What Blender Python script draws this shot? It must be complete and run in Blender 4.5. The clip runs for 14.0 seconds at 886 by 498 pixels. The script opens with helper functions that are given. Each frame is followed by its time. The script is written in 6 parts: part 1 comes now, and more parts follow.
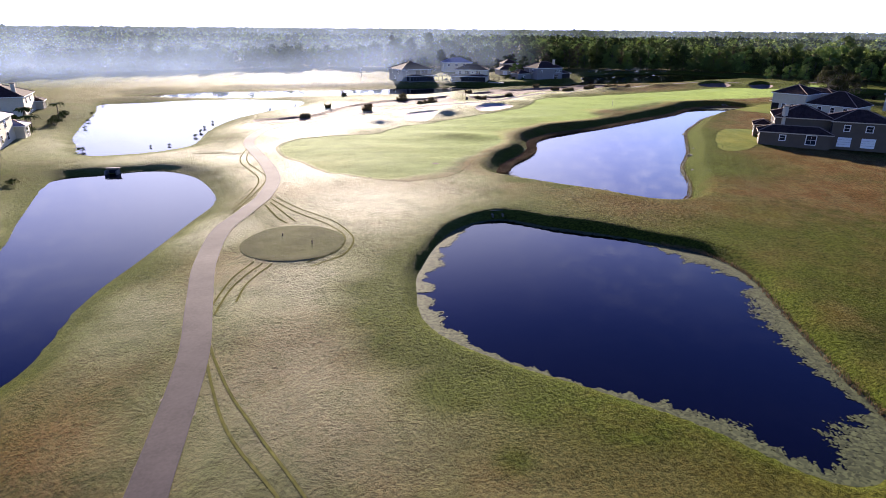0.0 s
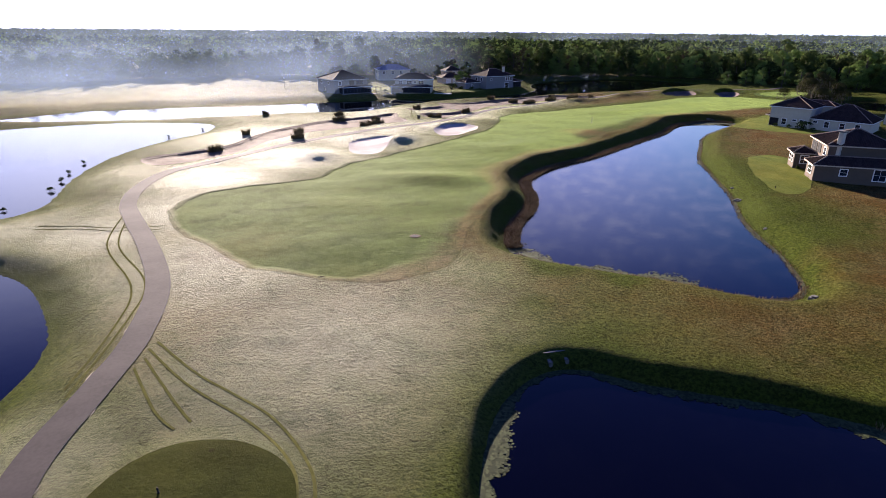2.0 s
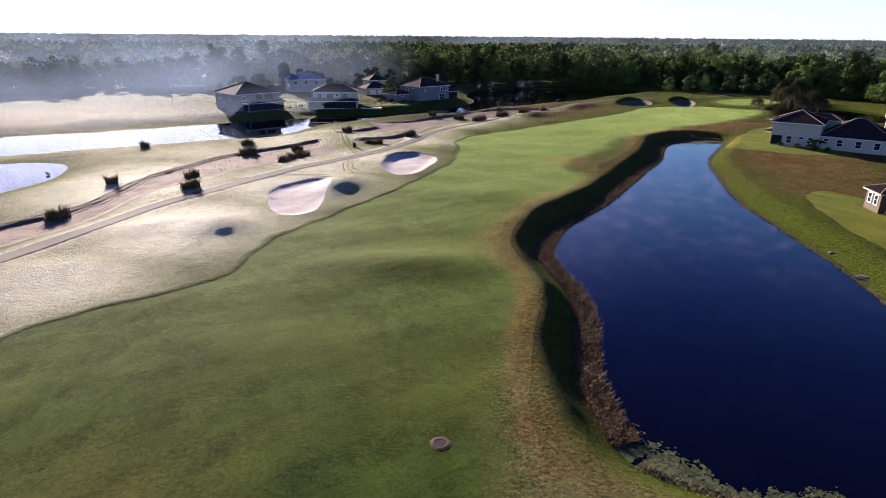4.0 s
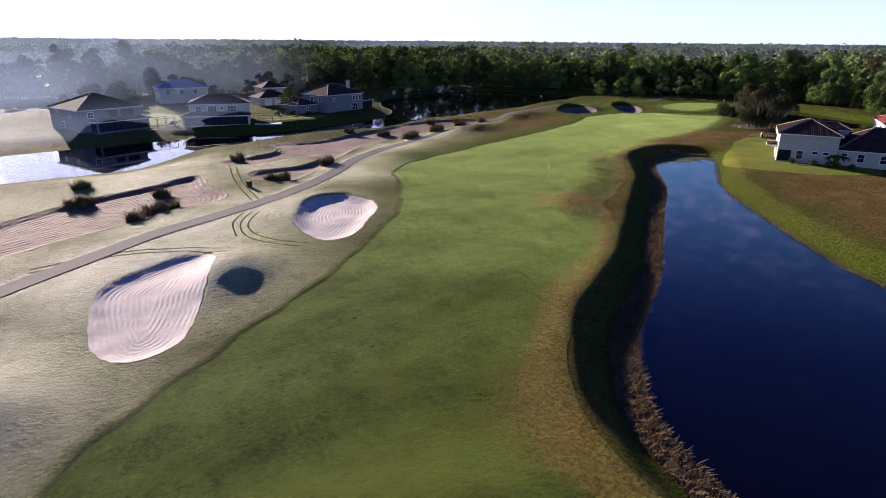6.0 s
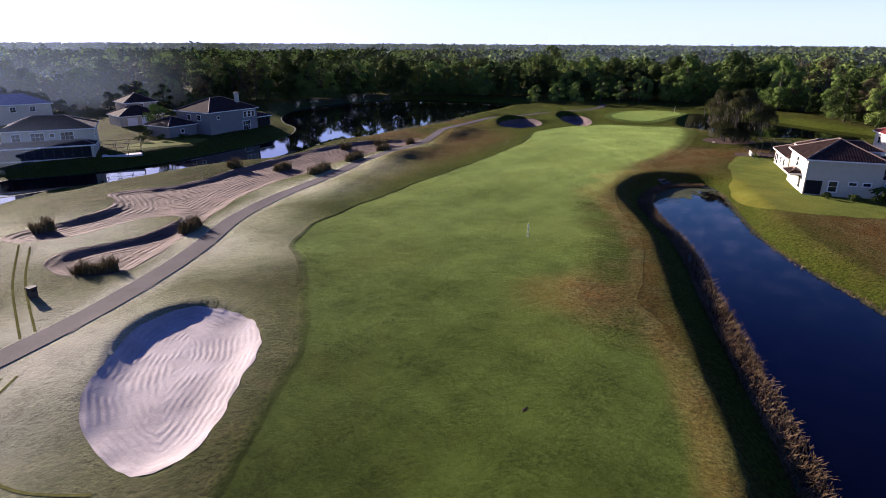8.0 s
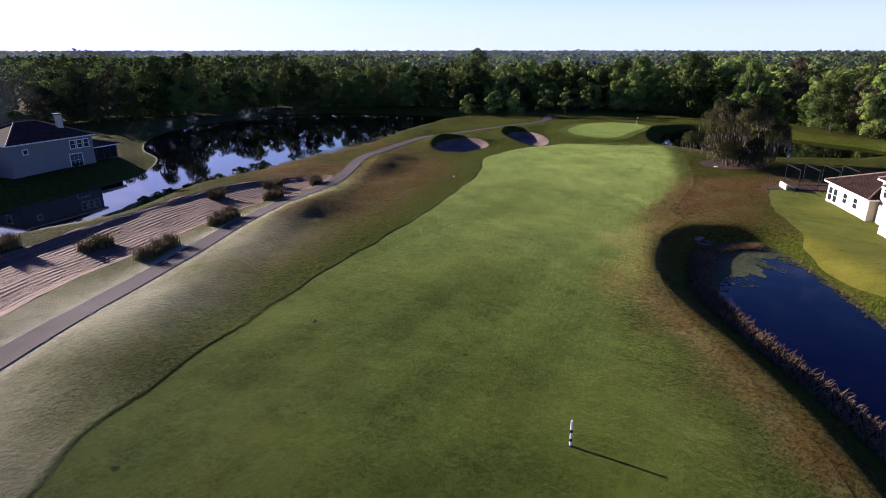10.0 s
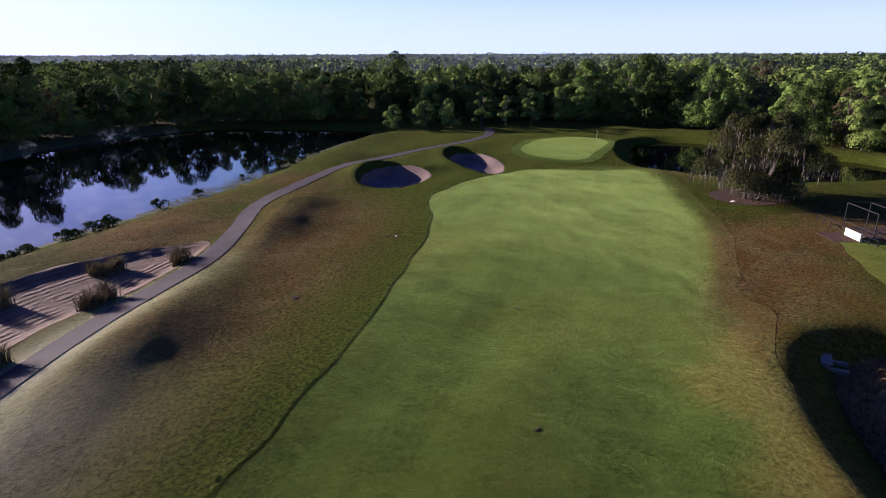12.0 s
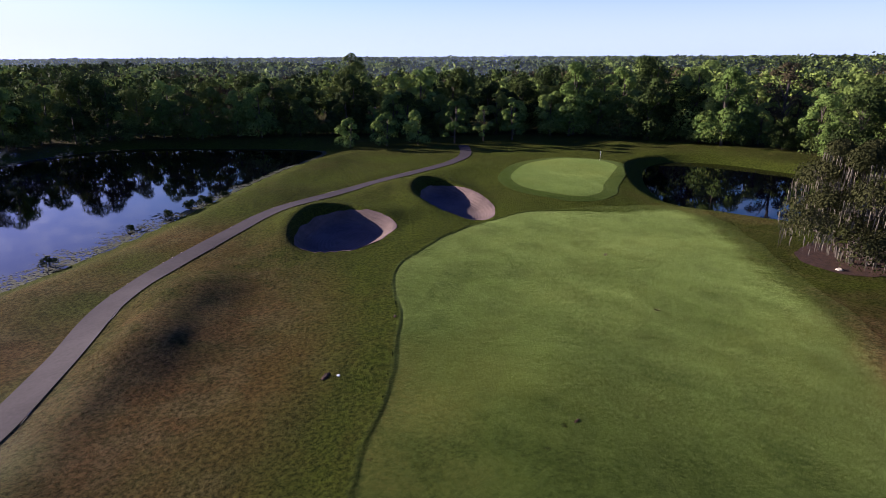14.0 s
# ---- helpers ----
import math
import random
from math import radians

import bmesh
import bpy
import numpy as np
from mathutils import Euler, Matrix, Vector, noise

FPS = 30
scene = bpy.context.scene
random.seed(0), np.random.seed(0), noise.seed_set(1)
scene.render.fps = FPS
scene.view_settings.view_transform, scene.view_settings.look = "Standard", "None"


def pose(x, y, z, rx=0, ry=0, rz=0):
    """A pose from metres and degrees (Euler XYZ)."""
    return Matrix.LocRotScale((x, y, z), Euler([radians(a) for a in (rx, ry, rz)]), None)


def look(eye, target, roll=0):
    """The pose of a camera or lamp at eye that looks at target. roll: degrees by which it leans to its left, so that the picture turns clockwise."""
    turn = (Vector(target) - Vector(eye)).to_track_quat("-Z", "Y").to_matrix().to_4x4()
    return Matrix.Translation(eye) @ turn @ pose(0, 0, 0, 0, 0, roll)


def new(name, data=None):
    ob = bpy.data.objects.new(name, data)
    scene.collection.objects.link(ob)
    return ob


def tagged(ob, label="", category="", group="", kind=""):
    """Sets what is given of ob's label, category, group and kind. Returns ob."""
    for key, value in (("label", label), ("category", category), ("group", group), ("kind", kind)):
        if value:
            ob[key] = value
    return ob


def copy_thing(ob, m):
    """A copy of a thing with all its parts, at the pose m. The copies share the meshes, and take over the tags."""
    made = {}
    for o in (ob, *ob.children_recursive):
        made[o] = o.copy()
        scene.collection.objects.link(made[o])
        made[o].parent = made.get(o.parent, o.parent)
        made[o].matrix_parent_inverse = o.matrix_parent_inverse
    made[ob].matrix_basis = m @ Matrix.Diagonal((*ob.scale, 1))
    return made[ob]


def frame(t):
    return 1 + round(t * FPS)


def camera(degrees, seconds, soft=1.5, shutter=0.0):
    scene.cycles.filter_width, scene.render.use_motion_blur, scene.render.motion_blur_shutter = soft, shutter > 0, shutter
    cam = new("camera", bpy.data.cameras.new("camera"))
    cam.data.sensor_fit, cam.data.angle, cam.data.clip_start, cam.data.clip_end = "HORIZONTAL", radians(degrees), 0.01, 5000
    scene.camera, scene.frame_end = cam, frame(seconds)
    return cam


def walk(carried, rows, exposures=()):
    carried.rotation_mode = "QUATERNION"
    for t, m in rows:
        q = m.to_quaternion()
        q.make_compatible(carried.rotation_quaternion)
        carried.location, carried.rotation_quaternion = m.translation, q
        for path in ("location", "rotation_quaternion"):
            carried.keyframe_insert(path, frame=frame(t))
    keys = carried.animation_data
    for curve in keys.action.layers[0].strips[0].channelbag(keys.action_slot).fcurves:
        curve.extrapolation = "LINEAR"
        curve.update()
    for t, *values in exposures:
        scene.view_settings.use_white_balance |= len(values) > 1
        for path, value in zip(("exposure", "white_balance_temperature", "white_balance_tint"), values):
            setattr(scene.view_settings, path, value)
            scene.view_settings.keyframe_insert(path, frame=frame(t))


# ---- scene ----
cam = camera(74.2, 14.0, soft=0.7)
PATH = [
    (0, (0.868, -1.823, 26.693), (0.86, 0.048, 25.986), 0.5),
    (0.5, (-0.897, 9.346, 26.757), (-0.879, 11.218, 26.051), 0.5),
    (1, (-2.931, 20.019, 26.784), (-2.839, 21.888, 26.08), 0.5),
    (1.5, (-5.067, 30.549, 27.011), (-4.904, 32.415, 26.309), 0.5),
    (2, (-7.097, 41.117, 27.304), (-6.864, 42.976, 26.604), 0.5),
    (2.5, (-8.884, 51.91, 27.43), (-8.582, 53.759, 26.731), 0.5),
    (3, (-10.459, 63.273, 27.609), (-10.082, 65.109, 26.913), 0.5),
    (3.2, (-10.733, 67.677, 27.653), (-10.329, 69.509, 26.96), 0.5),
    (5.3, (-8.691, 115.782, 25.141), (-7.956, 117.514, 24.463), 0.5),
    (5.5, (-7.766, 119.915, 24.996), (-7.0, 121.635, 24.321), 0.5),
    (6, (-4.59, 129.85, 24.546), (-3.763, 131.543, 23.874), 0.5),
    (6.5, (-0.675, 139.644, 24.209), (0.216, 141.304, 23.538), 0.5),
    (7, (3.567, 149.078, 24.084), (4.517, 150.706, 23.415), 0.4),
    (7.5, (7.863, 158.194, 24.055), (8.873, 159.787, 23.389), 0.3),
    (8, (12.073, 167.034, 24.083), (13.139, 168.591, 23.42), 0.3),
    (8.2, (13.83, 170.481, 24.011), (14.919, 172.023, 23.35), 0.2),
    (10.3, (40.909, 209.373, 22.28), (42.218, 210.742, 21.637), -0.0),
    (10.5, (43.161, 212.361, 22.258), (44.491, 213.709, 21.615), -0.0),
    (11, (48.742, 219.371, 22.309), (50.12, 220.671, 21.668), -0.1),
    (11.5, (54.354, 226.138, 22.231), (55.778, 227.39, 21.594), -0.1),
    (12, (59.935, 232.728, 22.002), (61.403, 233.929, 21.369), -0.2),
    (12.5, (65.523, 238.783, 21.954), (67.03, 239.935, 21.323), -0.2),
    (13, (71.554, 244.457, 21.684), (73.077, 245.59, 21.054), -0.3),
    (13.5, (77.902, 249.538, 21.61), (79.431, 250.665, 20.982), -0.3),
    (14, (84.837, 254.131, 21.866), (86.381, 255.237, 21.241), -0.3),
]
EXPOSURES = [(0.0, 2.56, 6150, 23), (1.0, 2.42, 6150, 23), (3.0, 2.2, 6100, 23), (6.5, 2.02, 6000, 26), (10.5, 1.9, 5780, 29), (14.0, 1.79, 5700, 30)]
walk(cam, [(t, look(eye, target, roll)) for t, eye, target, roll in PATH], EXPOSURES)

# ---- world, sun ----
SUN_AZ = math.atan2(-0.217, 0.976)      # clockwise from +y
SUN_EL = radians(13.8)
world = bpy.data.worlds.new("morning_sky")
scene.world = world
world.use_nodes = True
wn = world.node_tree.nodes
sky = wn.new("ShaderNodeTexSky")
sky.sky_type = "NISHITA"
sky.sun_disc = False
sky.sun_elevation = SUN_EL
sky.sun_rotation = SUN_AZ
sky.air_density, sky.dust_density, sky.ozone_density = 1.0, 0.8, 6.0
wn["Background"].inputs["Strength"].default_value = 0.056


def high_cloud(tree, clear):
    """The clear sky with white morning haze towards the skyline and thin broken cloud high up, which the ponds mirror."""
    def node(kind, *values):
        n = tree.nodes.new(kind)
        for i, v in enumerate(values):
            if hasattr(v, "is_linked"):
                tree.links.new(v, n.inputs[i])
            elif v is not None:
                n.inputs[i].default_value = v
        return n

    def sums(op, *values):
        n = node("ShaderNodeMath", *values)
        n.operation = op
        return n.outputs[0]

    way = node("ShaderNodeSeparateXYZ", node("ShaderNodeTexCoord").outputs["Generated"])
    up = sums("MAXIMUM", way.outputs[2], 0.06)
    flat = node("ShaderNodeCombineXYZ", sums("DIVIDE", way.outputs[0], up), sums("DIVIDE", way.outputs[1], up))
    puffs = node("ShaderNodeTexNoise")
    tree.links.new(flat.outputs[0], puffs.inputs["Vector"])
    puffs.inputs["Scale"].default_value, puffs.inputs["Detail"].default_value = 7.0, 7.0
    puffs.inputs["Roughness"].default_value, puffs.inputs["Distortion"].default_value = 0.58, 0.5
    thick = node("ShaderNodeMapRange", puffs.outputs["Fac"], 0.44, 0.76, 0.0, 0.4)
    high = node("ShaderNodeMapRange", way.outputs[2], 0.10, 0.22, 0.0, 1.0)
    fade = node("ShaderNodeMapRange", way.outputs[2], 0.24, 0.38, 1.0, 0.05)
    thick.interpolation_type = high.interpolation_type = fade.interpolation_type = "SMOOTHSTEP"
    deep = node("ShaderNodeMix")
    deep.data_type, deep.blend_type = "RGBA", "MULTIPLY"
    above = node("ShaderNodeMapRange", way.outputs[2], 0.18, 0.45, 0.0, 1.0)
    above.interpolation_type = "SMOOTHSTEP"
    tree.links.new(above.outputs[0], deep.inputs[0])
    tree.links.new(clear, deep.inputs[6])
    deep.inputs[7].default_value = (0.40, 0.42, 0.84, 1)
    mixed = node("ShaderNodeMix")
    mixed.data_type = "RGBA"
    tree.links.new(sums("MULTIPLY", thick.outputs[0], sums("MULTIPLY", high.outputs[0], fade.outputs[0])), mixed.inputs[0])
    tree.links.new(deep.outputs[2], mixed.inputs[6])
    mixed.inputs[7].default_value = CLOUD
    low = node("ShaderNodeMapRange", way.outputs[2], 0.0, 0.19, 0.85, 0.0)
    low.interpolation_type = "SMOOTHSTEP"
    veiled = node("ShaderNodeMix")
    veiled.data_type = "RGBA"
    tree.links.new(low.outputs[0], veiled.inputs[0])
    tree.links.new(mixed.outputs[2], veiled.inputs[6])
    veiled.inputs[7].default_value = HAZE
    near = node("ShaderNodeVectorMath", way.inputs[0].links[0].from_socket, tuple(SUN_WAY))
    near.operation = "DOT_PRODUCT"
    round_sun = node("ShaderNodeMapRange", near.outputs["Value"], 0.62, 0.97, 0.0, 0.75)
    fall = node("ShaderNodeMapRange", way.outputs[2], 0.24, 0.48, 1.0, 0.0)
    round_sun.interpolation_type = fall.interpolation_type = "SMOOTHSTEP"
    glow = node("ShaderNodeMix")
    glow.data_type = "RGBA"
    tree.links.new(sums("MULTIPLY", round_sun.outputs[0], fall.outputs[0]), glow.inputs[0])
    tree.links.new(veiled.outputs[2], glow.inputs[6])
    lit = node("ShaderNodeMix")
    lit.data_type = "RGBA"
    tree.links.new(sums("MULTIPLY", sums("MULTIPLY", thick.outputs[0], 2.2), high.outputs[0]), lit.inputs[0])
    white = node("ShaderNodeMapRange", near.outputs["Value"], 0.88, 0.97, 0.0, 1.0)
    core = node("ShaderNodeMix")
    core.data_type = "RGBA"
    tree.links.new(white.outputs[0], core.inputs[0])
    core.inputs[6].default_value, core.inputs[7].default_value = GLOW, LIT_CLOUD
    tree.links.new(core.outputs[2], lit.inputs[6])
    lit.inputs[7].default_value = LIT_CLOUD
    tree.links.new(lit.outputs[2], glow.inputs[7])
    return glow.outputs[2]


CLOUD = (5.2, 5.4, 8.2, 1)
HAZE = (4.1, 4.9, 5.9, 1)
GLOW = (4.6, 4.9, 9.6, 1)
LIT_CLOUD = (9.0, 9.3, 12.0, 1)
SUN_WAY = (math.sin(SUN_AZ) * math.cos(SUN_EL), math.cos(SUN_AZ) * math.cos(SUN_EL), math.sin(SUN_EL))
world.node_tree.links.new(high_cloud(world.node_tree, sky.outputs[0]), wn["Background"].inputs["Color"])
sun_dir = Vector(SUN_WAY)
sun_data = bpy.data.lights.new("sun", "SUN")
sun_data.energy, sun_data.angle, sun_data.color = 5.0, radians(0.7), (1.0, 0.86, 0.66)
sun = new("sun", sun_data)
sun.matrix_world = look(sun_dir * 400, (0, 0, 0))

# ---- materials ----
def srgb(r, g, b):
    return tuple((c / 255 / 12.92) if c < 10 else ((c / 255 + 0.055) / 1.055) ** 2.4 for c in (r, g, b)) + (1.0,)


class Mat:
    """A small helper round one Principled node material."""

    def __init__(self, name, rough=0.8, spec=0.5, metal=0.0):
        self.m = bpy.data.materials.new(name)
        self.m.use_nodes = True
        self.t = self.m.node_tree
        self.b = self.t.nodes["Principled BSDF"]
        self.b.inputs["Roughness"].default_value = rough
        self.b.inputs["Specular IOR Level"].default_value = spec
        self.b.inputs["Metallic"].default_value = metal
        self.co = self.t.nodes.new("ShaderNodeTexCoord").outputs["Object"]

    def link(self, a, b):
        self.t.links.new(a, b)

    def noise(self, scale, detail=4.0, rough=0.6, stretch=None, distort=0.0):
        n = self.t.nodes.new("ShaderNodeTexNoise")
        n.inputs["Scale"].default_value, n.inputs["Detail"].default_value = scale, detail
        n.inputs["Roughness"].default_value, n.inputs["Distortion"].default_value = rough, distort
        if stretch:
            mp = self.t.nodes.new("ShaderNodeMapping")
            mp.inputs["Scale"].default_value = stretch[:3]
            mp.inputs["Rotation"].default_value = (0, 0, radians(stretch[3]))
            self.link(self.co, mp.inputs["Vector"])
            self.link(mp.outputs[0], n.inputs["Vector"])
        else:
            self.link(self.co, n.inputs["Vector"])
        return n.outputs["Fac"]

    def wave(self, scale, distort=2.0, rings=False, turn=0.0):
        n = self.t.nodes.new("ShaderNodeTexWave")
        n.wave_type = "RINGS" if rings else "BANDS"
        n.inputs["Scale"].default_value, n.inputs["Distortion"].default_value = scale, distort
        n.inputs["Detail"].default_value, n.inputs["Detail Scale"].default_value = 2.0, 0.6
        mp = self.t.nodes.new("ShaderNodeMapping")
        mp.inputs["Rotation"].default_value = (0, 0, radians(turn))
        self.link(self.co, mp.inputs["Vector"])
        self.link(mp.outputs[0], n.inputs["Vector"])
        return n.outputs["Fac"]

    def span(self, v, a, b, lo=0.0, hi=1.0):
        n = self.t.nodes.new("ShaderNodeMapRange")
        n.interpolation_type = "SMOOTHSTEP"
        for k, x in zip(("From Min", "From Max", "To Min", "To Max"), (a, b, lo, hi)):
            n.inputs[k].default_value = x
        self.link(v, n.inputs["Value"])
        return n.outputs[0]

    def calc(self, op, a, b=None):
        n = self.t.nodes.new("ShaderNodeMath")
        n.operation = op
        for i, v in enumerate((a, b)):
            if v is None:
                continue
            if isinstance(v, (int, float)):
                n.inputs[i].default_value = v
            else:
                self.link(v, n.inputs[i])
        return n.outputs[0]

    def mix(self, fac, a, b):
        n = self.t.nodes.new("ShaderNodeMix")
        n.data_type = "RGBA"
        for i, v in ((0, fac), (6, a), (7, b)):
            if isinstance(v, (int, float, tuple)):
                n.inputs[i].default_value = v
            else:
                self.link(v, n.inputs[i])
        return n.outputs[2]

    def attr(self, name):
        n = self.t.nodes.new("ShaderNodeAttribute")
        n.attribute_name = name
        s = self.t.nodes.new("ShaderNodeSeparateColor")
        self.link(n.outputs["Color"], s.inputs[0])
        return s.outputs[0], s.outputs[1], s.outputs[2], n.outputs["Alpha"]

    def island(self):
        return self.t.nodes.new("ShaderNodeNewGeometry").outputs["Random Per Island"]

    def each(self):
        return self.t.nodes.new("ShaderNodeObjectInfo").outputs["Random"]

    def colour(self, c):
        if isinstance(c, tuple):
            self.b.inputs["Base Color"].default_value = c
        else:
            self.link(c, self.b.inputs["Base Color"])
        return self

    def bump(self, height, dist=0.05, strength=1.0):
        n = self.t.nodes.new("ShaderNodeBump")
        n.inputs["Strength"].default_value, n.inputs["Distance"].default_value = strength, dist
        self.link(height, n.inputs["Height"])
        self.link(n.outputs[0], self.b.inputs["Normal"])
        return self

    def gloss(self, v):
        self.link(v, self.b.inputs["Roughness"])
        return self

    def sheen(self, w, rough=0.4, tint=(1.0, 0.97, 0.88, 1.0)):
        if isinstance(w, float):
            self.b.inputs["Sheen Weight"].default_value = w
        else:
            self.link(w, self.b.inputs["Sheen Weight"])
        self.b.inputs["Sheen Roughness"].default_value = rough
        self.b.inputs["Sheen Tint"].default_value = tint
        return self


def turf_colour(g):
    """Rough grass: olive and straw with rust patches, lush banks, dew with painted glare, and woodland floor by the
    turf attribute.
    """
    lush, dry, dew_glare, wood = g.attr("turf")
    fine, mid = g.noise(3.2, 8, 0.78), g.noise(0.35, 5, 0.65)
    olive = g.mix(g.span(fine, 0.37, 0.63), (0.010, 0.0125, 0.0025, 1), (0.044, 0.049, 0.009, 1))
    straw = g.mix(g.span(fine, 0.37, 0.63), (0.034, 0.023, 0.009, 1), (0.150, 0.100, 0.042, 1))
    rust = g.mix(g.span(fine, 0.37, 0.63), (0.032, 0.015, 0.006, 1), (0.120, 0.058, 0.021, 1))
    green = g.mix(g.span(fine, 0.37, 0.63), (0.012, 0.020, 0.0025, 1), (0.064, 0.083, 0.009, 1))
    c = g.mix(g.span(g.calc("ADD", mid, g.calc("MULTIPLY", dry, 0.55)), 0.45, 0.95), olive, straw)
    c = g.mix(g.calc("MULTIPLY", g.span(g.noise(0.2, 6, 0.7), 0.40, 0.58), g.calc("MINIMUM", g.calc("MULTIPLY", dry, 1.2), 1.0)), c, rust)
    c = g.mix(g.calc("MULTIPLY", g.span(g.noise(0.075, 6, 0.7), 0.46, 0.66, 0.0, 0.75), g.span(dry, 0.0, 0.8, 1.0, 0.15)), c, green)
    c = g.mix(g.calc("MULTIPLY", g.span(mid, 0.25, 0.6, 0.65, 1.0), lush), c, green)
    # pale mix carries the dew together with sun glare put into the colour
    c = g.mix(g.calc("MULTIPLY", g.span(g.calc("ADD", fine, mid), 0.62, 1.14), g.calc("MULTIPLY", g.calc("POWER", dew_glare, 1.5), 0.58)), c, (0.54, 0.53, 0.34, 1))
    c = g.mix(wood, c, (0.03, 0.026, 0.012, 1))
    lumps = g.calc("ADD", g.calc("ADD", g.calc("MULTIPLY", g.noise(0.75, 4, 0.6), 0.7), g.calc("MULTIPLY", g.noise(2.3, 4, 0.7), 1.4)), g.calc("MULTIPLY", fine, 1.4))
    return c, lumps, dry, dew_glare


def turf_material():
    g = Mat("rough_grass", rough=0.85, spec=0.06)
    c, lumps, dry, dew_glare = turf_colour(g)
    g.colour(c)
    g.bump(lumps, 0.36, 1.0)
    g.sheen(g.calc("ADD", g.calc("MULTIPLY", dew_glare, 1.0), 0.05), 0.26)
    g.link(g.mix(dew_glare, (0.66, 0.76, 0.16, 1), (1.0, 0.97, 0.74, 1)), g.b.inputs["Sheen Tint"])
    g.link(g.calc("ADD", g.calc("MULTIPLY", dew_glare, 0.045), 0.01), g.b.inputs["Specular IOR Level"])
    g.gloss(g.span(dew_glare, 0.0, 1.0, 0.85, 0.6))
    return g.m


STRIPE = 69.0                            # way of the mowing stripes


def mown_material(name, dark, light, stripe, dewy=0.2):
    g = Mat(name, rough=0.85, spec=0.012)
    fine, mid, big = g.noise(3.0, 8, 0.8), g.noise(0.22, 6, 0.72, (1, 0.6, 1, 45)), g.noise(0.05, 4, 0.6)
    c = g.mix(g.span(g.calc("ADD", g.calc("MULTIPLY", fine, 0.5), g.calc("MULTIPLY", mid, 0.5)), 0.35, 0.65), dark, light)
    spot = g.t.nodes.new("ShaderNodeTexVoronoi")
    spot.inputs["Scale"].default_value = 0.32
    g.link(g.co, spot.inputs["Vector"])
    c = g.mix(g.span(g.calc("ADD", spot.outputs["Distance"], g.calc("MULTIPLY", fine, 0.12)), 0.11, 0.15, 0.85, 0), c, (dark[0] * 0.6, dark[1] * 0.45, dark[2] * 0.6, 1))
    c = g.mix(g.span(big, 0.42, 0.72, 0, 0.6), c, (light[0] * 1.3, light[1] * 0.98, light[2] * 0.9, 1))
    lumps = g.calc("ADD", fine, g.calc("MULTIPLY", g.noise(0.7, 3), 1.0))
    if stripe:
        c = g.mix(g.calc("MULTIPLY", g.span(g.wave(0.05, 0.25, False, STRIPE), 0.40, 0.60), 0.17), c, (light[0] * 1.3, light[1] * 1.3, light[2] * 1.2, 1))
        rough, bumps, dry, dew_glare = turf_colour(g)
        worn = g.mix(g.span(fine, 0.37, 0.63), (0.032, 0.020, 0.005, 1), (0.098, 0.060, 0.016, 1))
        c = g.mix(g.calc("MULTIPLY", g.span(g.calc("ADD", dry, g.calc("MULTIPLY", mid, 0.6)), 0.55, 1.15), 0.75), c, worn)
        edge = g.attr("edge")[0]
        mown = g.span(g.calc("ADD", edge, g.calc("MULTIPLY", g.calc("SUBTRACT", mid, 0.5), 0.5)), 0.12, 0.85)
        c = g.mix(mown, rough, c)
        lumps = g.calc("ADD", lumps, g.calc("MULTIPLY", bumps, g.span(mown, 0, 1, 1.9, 0)))
        dewy = g.span(mown, 0.0, 1.0, 0.05, dewy)
    g.colour(c)
    g.bump(lumps, 0.11, 0.75)
    g.sheen(dewy, 0.28, (0.62, 0.85, 0.24, 1.0))
    return g.m


def sand_material(name, dark, light, gap, relief=0.04, furrow_shade=0.22):
    """Raked sand: furrows that follow the rim, gap metres apart, their bottoms shaded in the colour."""
    g = Mat(name, rough=0.9, spec=0.1)
    fine, mid = g.noise(6, 5, 0.7), g.noise(0.25, 4)
    reach = g.calc("ADD", g.calc("MULTIPLY", g.attr("rim")[0], 20.0), g.calc("MULTIPLY", g.noise(0.16, 3), 1.3))
    rake = g.calc("ADD", g.calc("MULTIPLY", g.calc("SINE", g.calc("MULTIPLY", reach, 6.2832 / gap)), 0.5), 0.5)
    worn = g.span(g.noise(0.4, 3), 0.35, 0.65)
    c = g.mix(g.span(g.calc("ADD", g.calc("MULTIPLY", fine, 0.4), g.calc("MULTIPLY", mid, 0.6)), 0.3, 0.7), dark, light)
    # furrow bottoms darkened: their shade is put into the colour
    c = g.mix(g.calc("MULTIPLY", g.calc("MULTIPLY", g.span(rake, 0.1, 0.6, 1, 0), worn), furrow_shade), c, (dark[0] * 0.6, dark[1] * 0.6, dark[2] * 0.6, 1))
    g.colour(c)
    g.bump(g.calc("ADD", g.calc("MULTIPLY", g.calc("MULTIPLY", rake, worn), 0.8), g.calc("MULTIPLY", fine, 0.6)), relief, 0.85)
    return g.m


def plain(name, colour, rough=0.7, spec=0.4, vary=0.25, scale=1.5, bump=0.02, metal=0.0, streak=None):
    g = Mat(name, rough, spec, metal)
    n = g.calc("ADD", g.calc("MULTIPLY", g.noise(scale, 5, 0.65, streak), 0.6), g.calc("MULTIPLY", g.noise(scale * 9, 4), 0.4))
    lo = tuple(v * (1 - vary) for v in colour[:3]) + (1,)
    hi = tuple(min(v * (1 + vary), 1) for v in colour[:3]) + (1,)
    g.colour(g.mix(g.span(n, 0.3, 0.7), lo, hi))
    if bump:
        g.bump(n, bump, 0.6)
    return g.m


